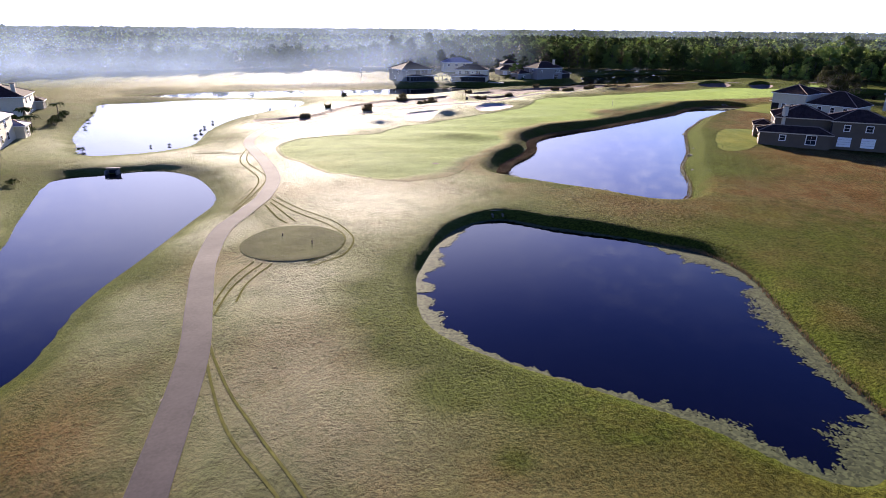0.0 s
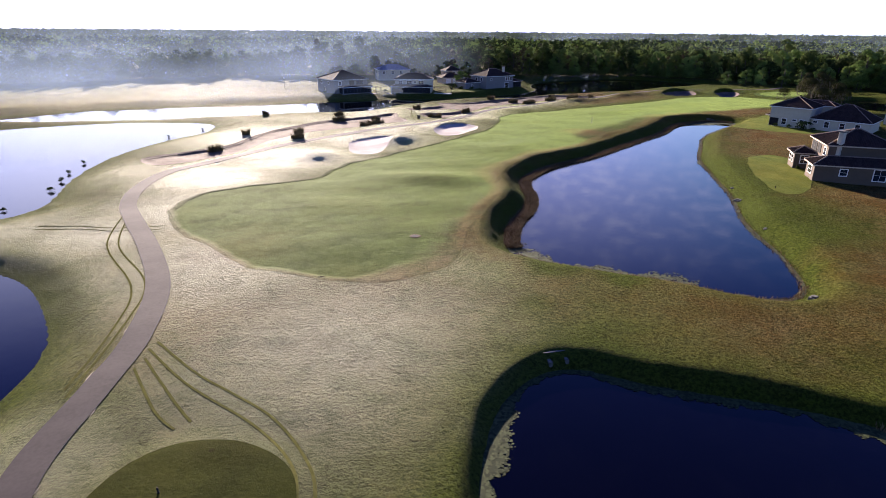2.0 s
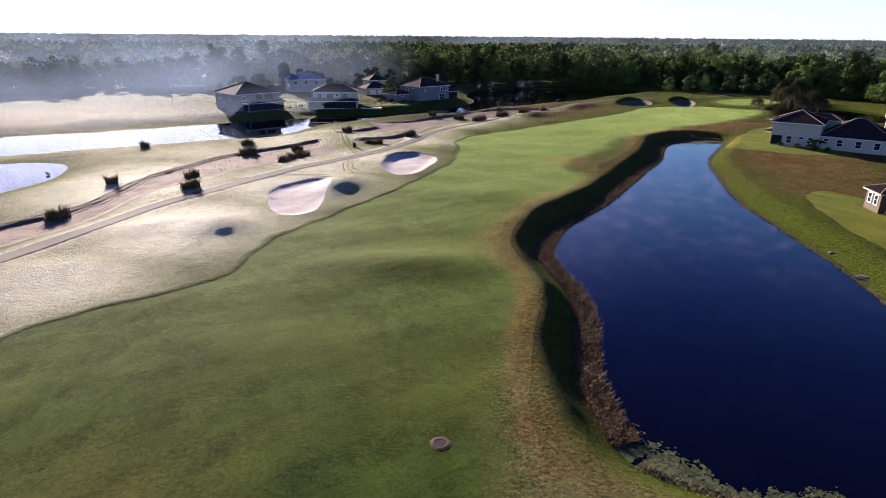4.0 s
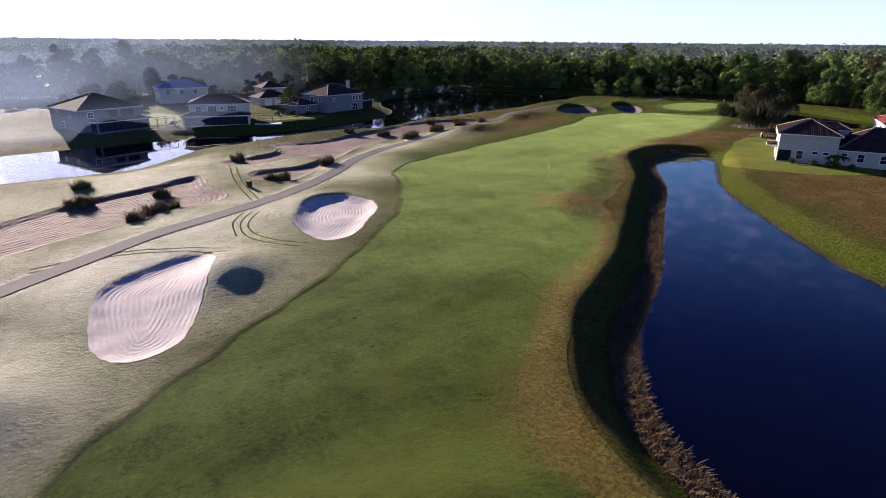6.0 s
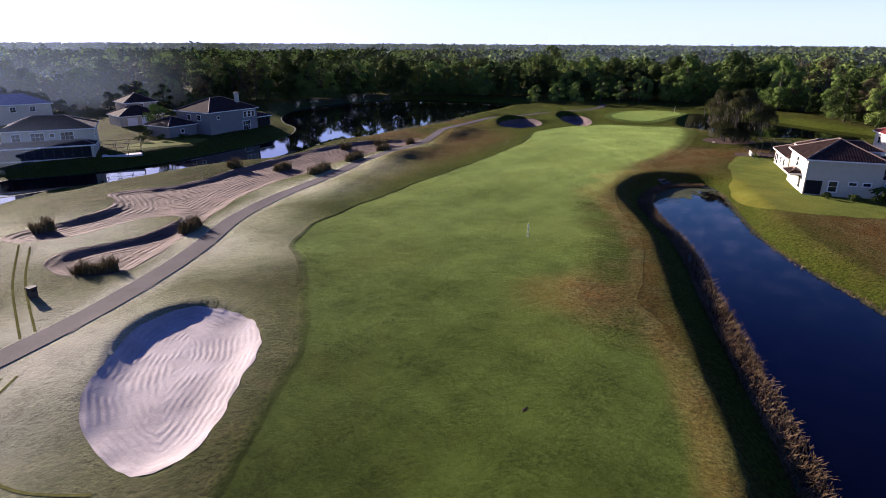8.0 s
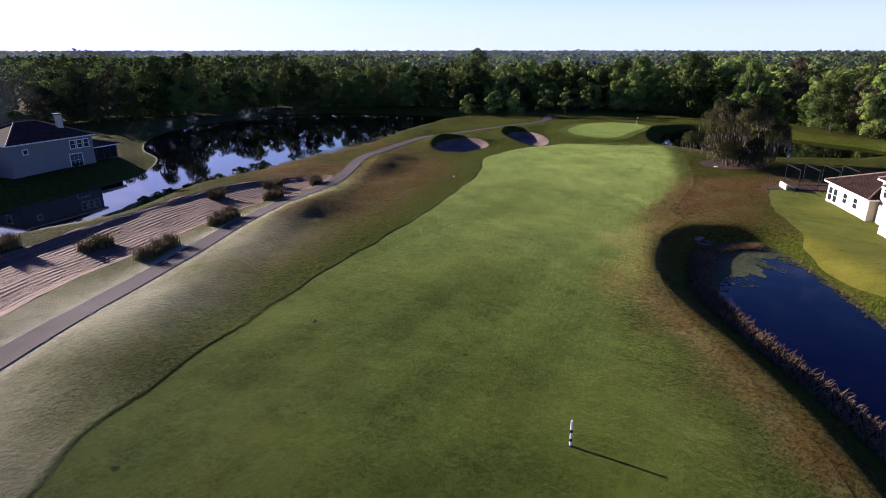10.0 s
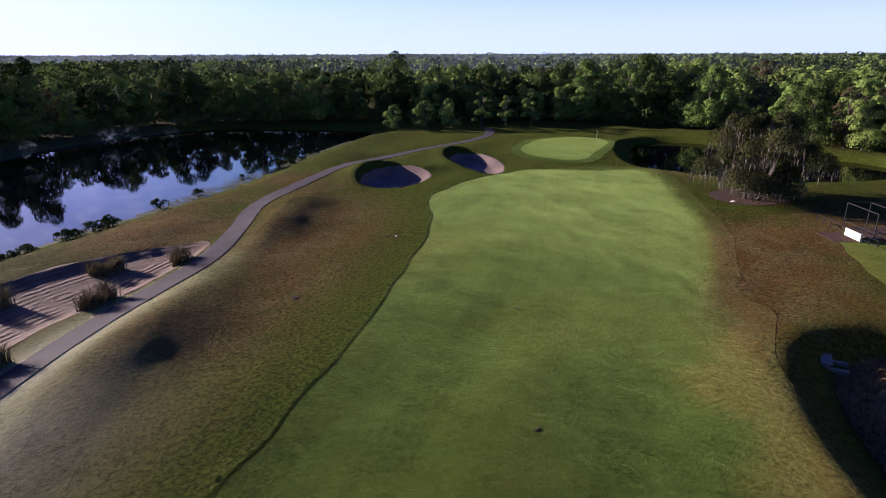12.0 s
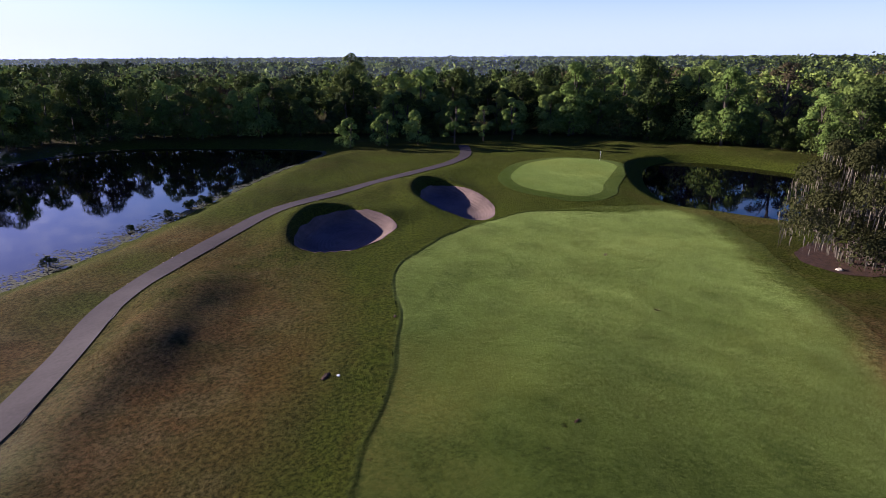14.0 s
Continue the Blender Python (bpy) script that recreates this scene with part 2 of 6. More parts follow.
def leaf_material(name, dark, light, vary):
    g = Mat(name, rough=0.85, spec=0.02)
    c = g.mix(g.calc("ADD", g.calc("MULTIPLY", g.island(), 0.45), g.span(g.noise(0.22, 3, 0.6), 0.35, 0.65, 0.0, 0.55)), dark, light)
    c = g.mix(g.span(g.each(), 0.45, 1.0, 0, 0.8), c, vary)
    c = g.mix(g.span(g.each(), 0.0, 0.4, 0.6, 0), c, dark)
    g.colour(c)
    tr = g.t.nodes.new("ShaderNodeBsdfTranslucent")
    g.link(c, tr.inputs["Color"])
    ms = g.t.nodes.new("ShaderNodeMixShader")
    ms.inputs[0].default_value = 0.09
    g.link(g.b.outputs[0], ms.inputs[1])
    g.link(tr.outputs[0], ms.inputs[2])
    g.link(ms.outputs[0], g.t.nodes["Material Output"].inputs["Surface"])
    return g.m


def water_material():
    g = Mat("pond_water", rough=0.03, spec=0.5)
    g.b.inputs["IOR"].default_value = 1.23
    g.colour((0.0006, 0.0004, 0.0016, 1))
    g.b.inputs["Specular Tint"].default_value = (0.86, 0.82, 1.0, 1)
    g.bump(g.calc("ADD", g.noise(0.9, 3), g.calc("MULTIPLY", g.noise(0.12, 2), 2.0)), 0.012, 0.25)
    return g.m


def tile_material():
    """Barrel roof tiles: ribs down the slope and courses across, dark umber."""
    g = Mat("roof_tile", rough=0.9, spec=0.04)
    n = g.noise(0.9, 5, 0.65)
    c = g.mix(g.span(g.noise(6, 3), 0.3, 0.7), (0.012, 0.008, 0.007, 1), (0.040, 0.024, 0.020, 1))
    g.colour(g.mix(g.span(n, 0.35, 0.7, 0, 0.5), c, (0.055, 0.037, 0.030, 1)))
    return g


def mist_haze_material():
    """Thin ground mist and distance haze put into a blue-tinted sheet: mostly clear, scattering sunlight, thinning out
    upwards and in drifts.
    """
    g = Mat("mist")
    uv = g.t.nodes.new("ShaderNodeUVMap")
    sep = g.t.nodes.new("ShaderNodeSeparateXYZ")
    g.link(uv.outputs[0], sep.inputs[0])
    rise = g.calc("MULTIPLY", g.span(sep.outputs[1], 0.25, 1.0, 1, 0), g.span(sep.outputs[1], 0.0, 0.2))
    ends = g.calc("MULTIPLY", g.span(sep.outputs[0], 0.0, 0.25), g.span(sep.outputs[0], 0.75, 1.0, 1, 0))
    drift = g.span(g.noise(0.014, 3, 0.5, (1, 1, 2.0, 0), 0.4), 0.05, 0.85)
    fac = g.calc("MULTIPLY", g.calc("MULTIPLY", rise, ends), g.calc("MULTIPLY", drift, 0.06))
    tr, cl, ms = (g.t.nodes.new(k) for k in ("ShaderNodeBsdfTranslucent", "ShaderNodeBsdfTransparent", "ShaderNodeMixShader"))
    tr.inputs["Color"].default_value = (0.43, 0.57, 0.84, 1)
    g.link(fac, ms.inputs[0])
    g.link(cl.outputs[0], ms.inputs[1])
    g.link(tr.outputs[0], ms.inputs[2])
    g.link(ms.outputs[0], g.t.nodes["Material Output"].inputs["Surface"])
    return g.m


M_MIST_HAZE = mist_haze_material()
M_TURF = turf_material()
M_FAIR = mown_material("fairway_grass", (0.0080, 0.0135, 0.0017, 1), (0.0365, 0.054, 0.0090, 1), True, 0.19)
M_GREEN = mown_material("green_grass", (0.026, 0.046, 0.0065, 1), (0.050, 0.076, 0.0125, 1), False, 0.12)
M_COLLAR = mown_material("collar_grass", (0.011, 0.021, 0.002, 1), (0.024, 0.040, 0.004, 1), False, 0.05)
M_EDGE = mown_material("edge_grass", (0.004, 0.007, 0.0008, 1), (0.009, 0.015, 0.0016, 1), False, 0.0)
M_LAWN = mown_material("lawn_grass", (0.030, 0.038, 0.005, 1), (0.082, 0.090, 0.014, 1), False, 0.05)
M_TEE = mown_material("tee_grass", (0.015, 0.018, 0.0022, 1), (0.030, 0.034, 0.005, 1), False, 0.02)
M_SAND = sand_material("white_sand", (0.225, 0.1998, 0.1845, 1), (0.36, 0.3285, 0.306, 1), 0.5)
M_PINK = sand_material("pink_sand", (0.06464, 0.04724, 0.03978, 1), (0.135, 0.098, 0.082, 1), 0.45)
M_WASTE = sand_material("waste_sand", (0.060, 0.039, 0.027, 1), (0.128, 0.086, 0.062, 1), 0.85, 0.18, 0.55)
M_PATH = plain("path_concrete", (0.037, 0.031, 0.032), 0.9, 0.1, 0.22, 0.4, 0.01)
M_KERB = plain("path_edge", (0.20, 0.17, 0.13), 0.85, 0.3, 0.2, 1.0, 0.01)
M_WATER = water_material()
_g = Mat("pond_scum", 0.9, 0.15)
_g.colour(_g.mix(_g.island(), (0.010, 0.015, 0.004, 1), (0.052, 0.064, 0.024, 1)))
M_ALGAE = _g.m
M_TRACK = plain("pressed_grass", (0.085, 0.084, 0.028), 0.9, 0.0, 0.35, 1.0, 0.05)
M_MULCH = plain("leaf_mulch", (0.042, 0.022, 0.012), 0.9, 0.2, 0.6, 1.5, 0.1)
M_LEAF = leaf_material("oak_leaves", (0.009, 0.015, 0.005, 1), (0.062, 0.090, 0.022, 1), (0.105, 0.132, 0.030, 1))
M_LEAF_LIGHT = leaf_material("spring_leaves", (0.042, 0.075, 0.016, 1), (0.165, 0.235, 0.055, 1), (0.155, 0.200, 0.045, 1))
M_LEAF_BROWN = leaf_material("budding_leaves", (0.03444, 0.0287, 0.01492, 1), (0.08036, 0.06601, 0.03444, 1), (0.05166, 0.05166, 0.02009, 1))
M_MOSSOAK = leaf_material("live_oak_leaves", (0.0164, 0.01968, 0.00656, 1), (0.0697, 0.07052, 0.02624, 1), (0.0656, 0.0697, 0.0246, 1))
M_MOSS = leaf_material("hanging_moss", (0.065, 0.0575, 0.0425, 1), (0.15, 0.135, 0.105, 1), (0.1, 0.09, 0.07, 1))
M_BARK = plain("bark", (0.055, 0.045, 0.036), 0.9, 0.2, 0.4, 3.0, 0.05)
M_BLADE = leaf_material("ornamental_grass_blades", (0.060, 0.047, 0.020, 1), (0.19, 0.145, 0.075, 1), (0.11, 0.09, 0.038, 1))
M_REED = leaf_material("dry_reeds", (0.070, 0.046, 0.022, 1), (0.23, 0.165, 0.090, 1), (0.15, 0.105, 0.05, 1))
M_SHRUB = leaf_material("shrub_leaves", (0.01599, 0.02665, 0.006396, 1), (0.0533, 0.06929, 0.01599, 1), (0.04264, 0.0533, 0.01066, 1))

# ---- the lie of the land ----
K = 1.2                                  # plan units to metres
WATER = -1.55


def ring(points, steps=8, closed=True):
    """A smooth line through plan points, in metres."""
    p = np.array(points, float) * K
    n, out = len(p), []
    for i in range(n if closed else n - 1):
        a, b, c, d = (p[(i + j) % n] if closed else p[min(max(i + j, 0), n - 1)] for j in (-1, 0, 1, 2))
        for s in range(steps):
            t = s / steps
            out.append(0.5 * ((2 * b) + (c - a) * t + (2 * a - 5 * b + 4 * c - d) * t * t + (3 * b - a - 3 * c + d) * t ** 3))
    if not closed:
        out.append(p[-1])
    return np.array(out)


POND_A = [(-2, 49), (-2, 54), (0, 63), (3, 69), (8, 72), (14, 69), (21, 66), (26, 63), (30, 60), (32, 54), (31, 45), (30, 36), (29, 28), (23, 24), (17, 29), (11, 33), (3, 38), (-1, 43)]
POND_B = [(9.8, 96), (10.5, 102), (12.6, 107.5), (15.6, 113), (17.6, 119), (18.2, 124.5), (19.5, 130), (22.8, 135), (26.3, 139.2), (31.5, 143.3), (39, 149.2), (47.6, 157.5), (55.2, 164.8), (66, 175), (74, 185), (80, 191), (90, 195), (96, 192), (94, 187), (76, 170), (67, 156), (60, 144), (55, 131), (50, 117), (44, 104), (40, 90), (36, 82), (31, 81), (24, 86), (18, 89), (13, 92)]
POND_C = [(-30, 33), (-32, 46), (-32, 57), (-32, 70), (-32, 77), (-34, 83), (-41, 93), (-49, 97), (-57, 94), (-62, 89), (-54, 70), (-49, 60), (-46, 50), (-44, 40), (-42, 30), (-36, 25)]
POND_D = [(-69, 110), (-76, 120), (-83, 131), (-99, 168), (-107, 187), (-91, 196), (-71, 202), (-50, 200), (-46, 188), (-52, 175), (-56, 162), (-57, 150), (-56, 137), (-53, 122), (-56, 115), (-62, 111)]
CANAL = [(-110, 208), (-89, 228), (-60, 238), (-38, 243.5), (-20, 248.8), (-2, 253), (8, 254.5), (10, 246), (3, 238), (-8, 223), (-22, 220), (-46, 214), (-70, 208)]
LAKE = [(2, 244), (12, 245), (25, 247), (37, 250), (47, 252), (55, 258), (62, 263), (71, 266), (80, 269), (92, 273), (107, 280), (122, 288), (140, 297), (157, 304), (158, 312), (148, 330), (134, 347), (110, 346), (90, 338), (75, 322), (68, 305), (66, 290), (58, 276), (45, 267), (30, 259), (14, 255), (4, 256)]
POND_G = [(150, 230), (149, 222), (150, 212), (158, 203), (172, 195), (180, 200), (183, 213), (188, 230), (186, 240), (178, 243), (166, 240), (156, 235)]
FAIRWAY = [(-32, 110), (-32, 116), (-29, 121), (-21, 125), (-15, 129), (-11, 138), (-6, 144), (-1, 149), (8, 157), (16, 167), (22, 175), (27, 187), (31, 198), (42, 206), (55, 213), (73, 221), (88, 229), (99, 236), (108, 244), (117, 246), (126, 246), (133, 244), (141, 236), (146, 229), (140, 222), (130, 216), (115, 208), (100, 203.5), (89, 201), (80, 196), (71, 191), (64, 184), (57, 176), (46, 168), (41, 158), (33, 149.5), (24, 143), (17, 136), (14, 128), (13.5, 119), (9, 112), (6, 103), (3, 92), (0, 87.5), (-4, 86), (-9, 86), (-14, 88), (-19, 91), (-24, 97), (-29, 103)]
GREEN = [(142, 241), (146, 239.5), (151, 241), (160, 243), (167, 245), (170, 250), (168, 256), (160, 258), (149, 255), (143, 249)]
TEE = [(-21.2, 57.5), (-20, 61.5), (-17.5, 63.5), (-14, 63.3), (-11, 61), (-10.3, 57.5), (-11.5, 54), (-14.5, 52), (-17.5, 52.3), (-20, 54.2)]
BUNKER_1 = [(-10.5, 158), (-10, 162), (-7, 165.5), (-3, 167.7), (-0.6, 167), (0, 164), (-1.5, 159), (-3, 153.5), (-4.5, 149.5), (-8, 148), (-10, 151)]
BUNKER_2 = [(9, 173), (10, 178), (13, 184), (17, 186), (19.5, 184.5), (21, 180.5), (20, 176), (17.5, 172), (14, 167), (11, 166.2), (9.5, 169)]
BUNKER_3 = [(107, 256), (110, 260), (116, 263), (120, 261), (120, 254), (116, 251.5), (111, 251), (107.5, 253)]
BUNKER_4 = [(129, 257), (133, 261.5), (138, 263), (139.5, 259), (136.5, 252), (131, 247), (127, 247), (127, 251.5)]
WASTE_1 = [(-47, 144), (-46, 149), (-39, 157), (-35, 162), (-33, 168), (-30, 176), (-24, 184), (-18, 192), (-13, 197), (-7, 201), (1, 205), (2, 198), (4, 192), (2, 187.5), (-3, 186), (-8, 182), (-14, 178), (-21, 172), (-28, 163), (-33, 151), (-39, 143), (-43, 140)]
WASTE_2 = [(5, 214), (10, 217.5), (16, 222), (17, 230), (27, 231), (37, 238), (48, 245), (58, 249), (69, 252), (77, 250), (78, 246.5), (69, 241.5), (62, 239), (55, 235.5), (45, 229.5), (36, 223), (26, 212), (18, 201), (14, 197), (10, 198), (8, 202), (11, 206), (18, 208.5), (22, 213), (18, 214.5), (11, 210.5), (6, 210)]
CART_PATH = [(-9, 4), (-12, 13), (-14, 21), (-15.3, 27), (-17.2, 35), (-20, 43), (-23, 52), (-25, 62), (-24.6, 70), (-24.4, 77), (-26, 87), (-30.5, 98), (-35.5, 108), (-39, 116), (-40.3, 125), (-39.5, 134), (-36, 141), (-31, 148.5), (-25.5, 157), (-18.5, 163.5), (-13, 169), (-6, 175.5), (2, 181), (9, 186.5), (14, 191.5), (21, 199.5), (28, 209), (38, 217.5), (50, 227), (60, 234), (68, 238.8), (76, 243.5), (83, 249.5), (89, 255.8), (97, 261), (107, 265.5), (118, 269), (132, 270), (148, 270), (163, 273), (175, 281)]


def axis(parts):
    out = [parts[0][0]]
    for lo, hi, step in parts:
        n = max(1, round((hi - lo) / step))
        out += list(lo + (hi - lo) * (np.arange(n) + 1) / n)
    return np.array(out)


XS = axis([(-4600, -1000, 900), (-1000, -300, 70), (-300, -150, 10), (-150, -70, 2), (-70, 190, 0.8), (190, 250, 1.6), (250, 400, 10), (400, 1100, 70), (1100, 4600, 700)])
YS = axis([(-4600, -1000, 900), (-1000, -200, 100), (-200, -20, 12), (-20, 24, 1.6), (24, 330, 0.8), (330, 430, 2), (430, 600, 10), (600, 1200, 60), (1200, 4700, 700)])
NX, NY = len(XS), len(YS)
GX, GY = (a.ravel() for a in np.meshgrid(XS, YS))


def inside(poly, x=None, y=None, reach=14.0):
    """Signed distance to a closed line, positive within; far outside it is a plain negative number."""
    x, y = (GX, GY) if x is None else (np.asarray(x, float), np.asarray(y, float))
    d = np.full(x.shape, -reach)
    lo, hi = poly.min(0) - reach, poly.max(0) + reach
    near = np.where((x > lo[0]) & (x < hi[0]) & (y > lo[1]) & (y < hi[1]))[0]
    px, py = x[near], y[near]
    best, odd = np.full(len(near), 1e9), np.zeros(len(near), bool)
    for a, b in zip(poly, np.roll(poly, -1, 0)):
        e = b - a
        t = np.clip(((px - a[0]) * e[0] + (py - a[1]) * e[1]) / max(e @ e, 1e-9), 0, 1)
        best = np.minimum(best, (px - a[0] - t * e[0]) ** 2 + (py - a[1] - t * e[1]) ** 2)
        if a[1] != b[1]:
            odd ^= ((a[1] > py) != (b[1] > py)) & (px < a[0] + (py - a[1]) / (b[1] - a[1]) * e[0])
    best = np.sqrt(best)
    d[near] = np.maximum(np.where(odd, best, -best), -reach)
    return d


def along(line, x=None, y=None, reach=14.0):
    """Distance to an open line."""
    x, y = (GX, GY) if x is None else (np.asarray(x, float), np.asarray(y, float))
    d = np.full(x.shape, reach)
    lo, hi = line.min(0) - reach, line.max(0) + reach
    near = np.where((x > lo[0]) & (x < hi[0]) & (y > lo[1]) & (y < hi[1]))[0]
    px, py = x[near], y[near]
    best = np.full(len(near), reach * reach)
    for a, b in zip(line[:-1], line[1:]):
        e = b - a
        t = np.clip(((px - a[0]) * e[0] + (py - a[1]) * e[1]) / max(e @ e, 1e-9), 0, 1)
        best = np.minimum(best, (px - a[0] - t * e[0]) ** 2 + (py - a[1] - t * e[1]) ** 2)
    d[near] = np.sqrt(best)
    return d


def ease(v, a=0.0, b=1.0):
    t = np.clip((v - a) / (b - a), 0, 1)
    return t * t * (3 - 2 * t)


def waves(x, y, size, seed):
    """Smooth, seeded unevenness from a few crossing swells, about -1 to 1."""
    r = np.random.RandomState(seed)
    out = np.zeros(np.shape(x))
    for k in range(7):
        a, f = r.uniform(0, 6.28), r.uniform(0.6, 1.9) * 6.28 / size
        out += np.sin((x * math.cos(a) + y * math.sin(a)) * f + r.uniform(0, 6.28)) / 3.2
    return out


# mounds: plan x, y, height in metres, half length, half width, turn in degrees
MOUNDS = [(-16.4, 144.2, 1.6, 4.6, 4.3, 20), (0.5, 161.2, 1.65, 5.0, 3.5, 60), (-24, 147.5, 0.7, 5, 3.5, 20), (94, 254.2, 1.0, 6, 4.0, 30), (87.6, 248.6, 1.0, 5.5, 3.8, 30), (78, 256.5, 0.5, 8, 4, 25), (63, 231.5, 1.35, 17, 4.0, 36), (82, 245.5, 0.55, 7, 4.5, 33),
          (40, 212, 0.7, 12, 4.5, 42), (113, 265, 0.8, 9, 4.0, 8), (134.5, 266, 0.8, 8, 4.0, 15), (122, 257, 0.5, 4, 4, 0), (-4, 178, 0.35, 9, 3.5, 40), (25, 192, 0.5, 7, 5, 55), (150, 266, 0.5, 12, 4.5, -5), (-31, 192, 0.4, 8, 5, 35),
          (32, 240, 0.5, 9, 4, 30), (14, 226, 0.5, 6, 5, 40), (5, 209, 0.4, 6, 4, 60), (35, 140, 0.45, 14, 5, 40), (14, 117, 0.6, 9, 5, 65), (53, 176, 0.5, 12, 5, 45), (78, 197, 0.45, 10, 4.5, 30), (56, 247, 0.4, 14, 3, 28),
          (130, 283, 0.5, 30, 5, 28), (3, 126.8, 0.8, 8, 3.6, -15), (28, 156, 0.5, 11, 4.5, 40), (22, 150, 0.4, 9, 4, -10), (70, 206, 0.5, 14, 5, 25), (98, 222, 0.5, 12, 5, 30)]


def drawn_in(line, by=0.981):
    """The shore of a pond whose water stands higher than the others."""
    return np.array((0.87, -1.8)) + (line - np.array((0.87, -1.8))) * by


# name, shore, width of the bank, water level
PONDS = [("pond", drawn_in(ring(POND_A)), 1.7, -1.0), ("pond", ring(POND_B), 4.3, WATER), ("pond", drawn_in(ring(POND_C)), 5.0, -1.0), ("pond", drawn_in(ring(POND_D)), 10.0, -1.0), ("canal", ring(CANAL), 14.0, WATER), ("lake", ring(LAKE), 8.0, WATER), ("pond", ring(POND_G), 4.0, -1.3)]
BUNKERS = [(ring(BUNKER_1), 0.22, 0.06), (ring(BUNKER_2), 0.45, 0.3), (ring(BUNKER_3), 1.1, 1.1), (ring(BUNKER_4), 1.0, 1.1)]
WASTES = [ring(WASTE_1), ring(WASTE_2)]
PATH_LINE = ring(CART_PATH, 8, False)
FAIR_RING, GREEN_RING, TEE_RING = ring(FAIRWAY), ring(GREEN), ring(TEE)


def height(x=None, y=None):
    """The ground's height at places in metres."""
    x, y = (GX, GY) if x is None else (np.atleast_1d(np.asarray(x, float)), np.atleast_1d(np.asarray(y, float)))
    z = 0.28 + 0.28 * waves(x, y, 60, 3) + 0.095 * waves(x, y, 19, 5) + 0.028 * waves(x, y, 6, 8)
    for mx, my, h, a, b, turn in MOUNDS:
        c, s = math.cos(radians(turn)), math.sin(radians(turn))
        dx, dy = x - mx * K, y - my * K
        z = z + h * np.exp(-((dx * c + dy * s) / (a * K)) ** 2 - ((dy * c - dx * s) / (b * K)) ** 2)
    on_path = along(PATH_LINE, x, y)
    z = z + (0.25 - z) * 0.45 * (1 - ease(on_path, 1.0, 5.0))
    z = z + 0.7 * ease(inside(GREEN_RING, x, y), -9, 3)
    z = z + 0.25 * ease(inside(TEE_RING, x, y), -1.5, 0.5)
    for line, deep, lip in BUNKERS:
        d = inside(line, x, y)
        mid = line.mean(0)
        north = np.clip(((x - mid[0]) * -0.217 + (y - mid[1]) * 0.976) / 8.0, -1, 1)
        z = z + lip * (0.35 + 0.65 * north) * np.exp(-(np.minimum(d, 0) / 2.6) ** 2) * (d < 0) + lip * (0.35 + 0.65 * north) * (d >= 0)
        z = z - (deep * ease(d, 0.0, 2.6) + 0.25 * ease(d, 0, 0.8) + lip * (0.35 + 0.65 * north) * ease(d, 0, 2.5))
    for line in WASTES:
        z = z - 0.55 * ease(inside(line, x, y), -0.2, 2.2)
    for _, line, bank, level in PONDS:
        d = inside(line, x, y)
        z = np.where(d > 0, level - np.minimum(1.6, 0.45 * d), level + (z - level) * ease(-d, -0.4, bank))
    return z


GZ = height()


def lie(x, y):
    """The ground's height between the nodes of its sheet."""
    x, y = np.atleast_1d(np.asarray(x, float)), np.atleast_1d(np.asarray(y, float))
    i, j = np.clip(np.searchsorted(XS, x) - 1, 0, NX - 2), np.clip(np.searchsorted(YS, y) - 1, 0, NY - 2)
    u, v = (x - XS[i]) / (XS[i + 1] - XS[i]), (y - YS[j]) / (YS[j + 1] - YS[j])
    z = GZ.reshape(NY, NX)
    return np.where(u > v, z[j, i] + u * (z[j, i + 1] - z[j, i]) + v * (z[j + 1, i + 1] - z[j, i + 1]), z[j, i] + v * (z[j + 1, i] - z[j, i]) + u * (z[j + 1, i + 1] - z[j + 1, i]))


def at(px, py):
    """A place on the ground from plan units."""
    return Vector((px * K, py * K, float(lie(px * K, py * K)[0])))


_i = np.arange(NX * NY).reshape(NY, NX)
A, B, C, D = _i[:-1, :-1].ravel(), _i[:-1, 1:].ravel(), _i[1:, 1:].ravel(), _i[1:, :-1].ravel()
TRIS = np.concatenate([np.stack([A, B, C], 1), np.stack([A, C, D], 1)])


def shape(name, verts, faces, material, parent=None, label="", smooth=False):
    """Links a mesh from arrays of places and faces (all of one size, or a list) as one object."""
    me = bpy.data.meshes.new(name)
    me.from_pydata(verts if isinstance(verts, list) else verts.tolist(), [], faces if isinstance(faces, list) else faces.tolist())
    if smooth:
        me.polygons.foreach_set("use_smooth", np.ones(len(me.polygons), bool))
    if material:
        me.materials.append(material)
    ob = new(name, me)
    ob.parent = parent
    if label:
        tagged(ob, label)
    return ob


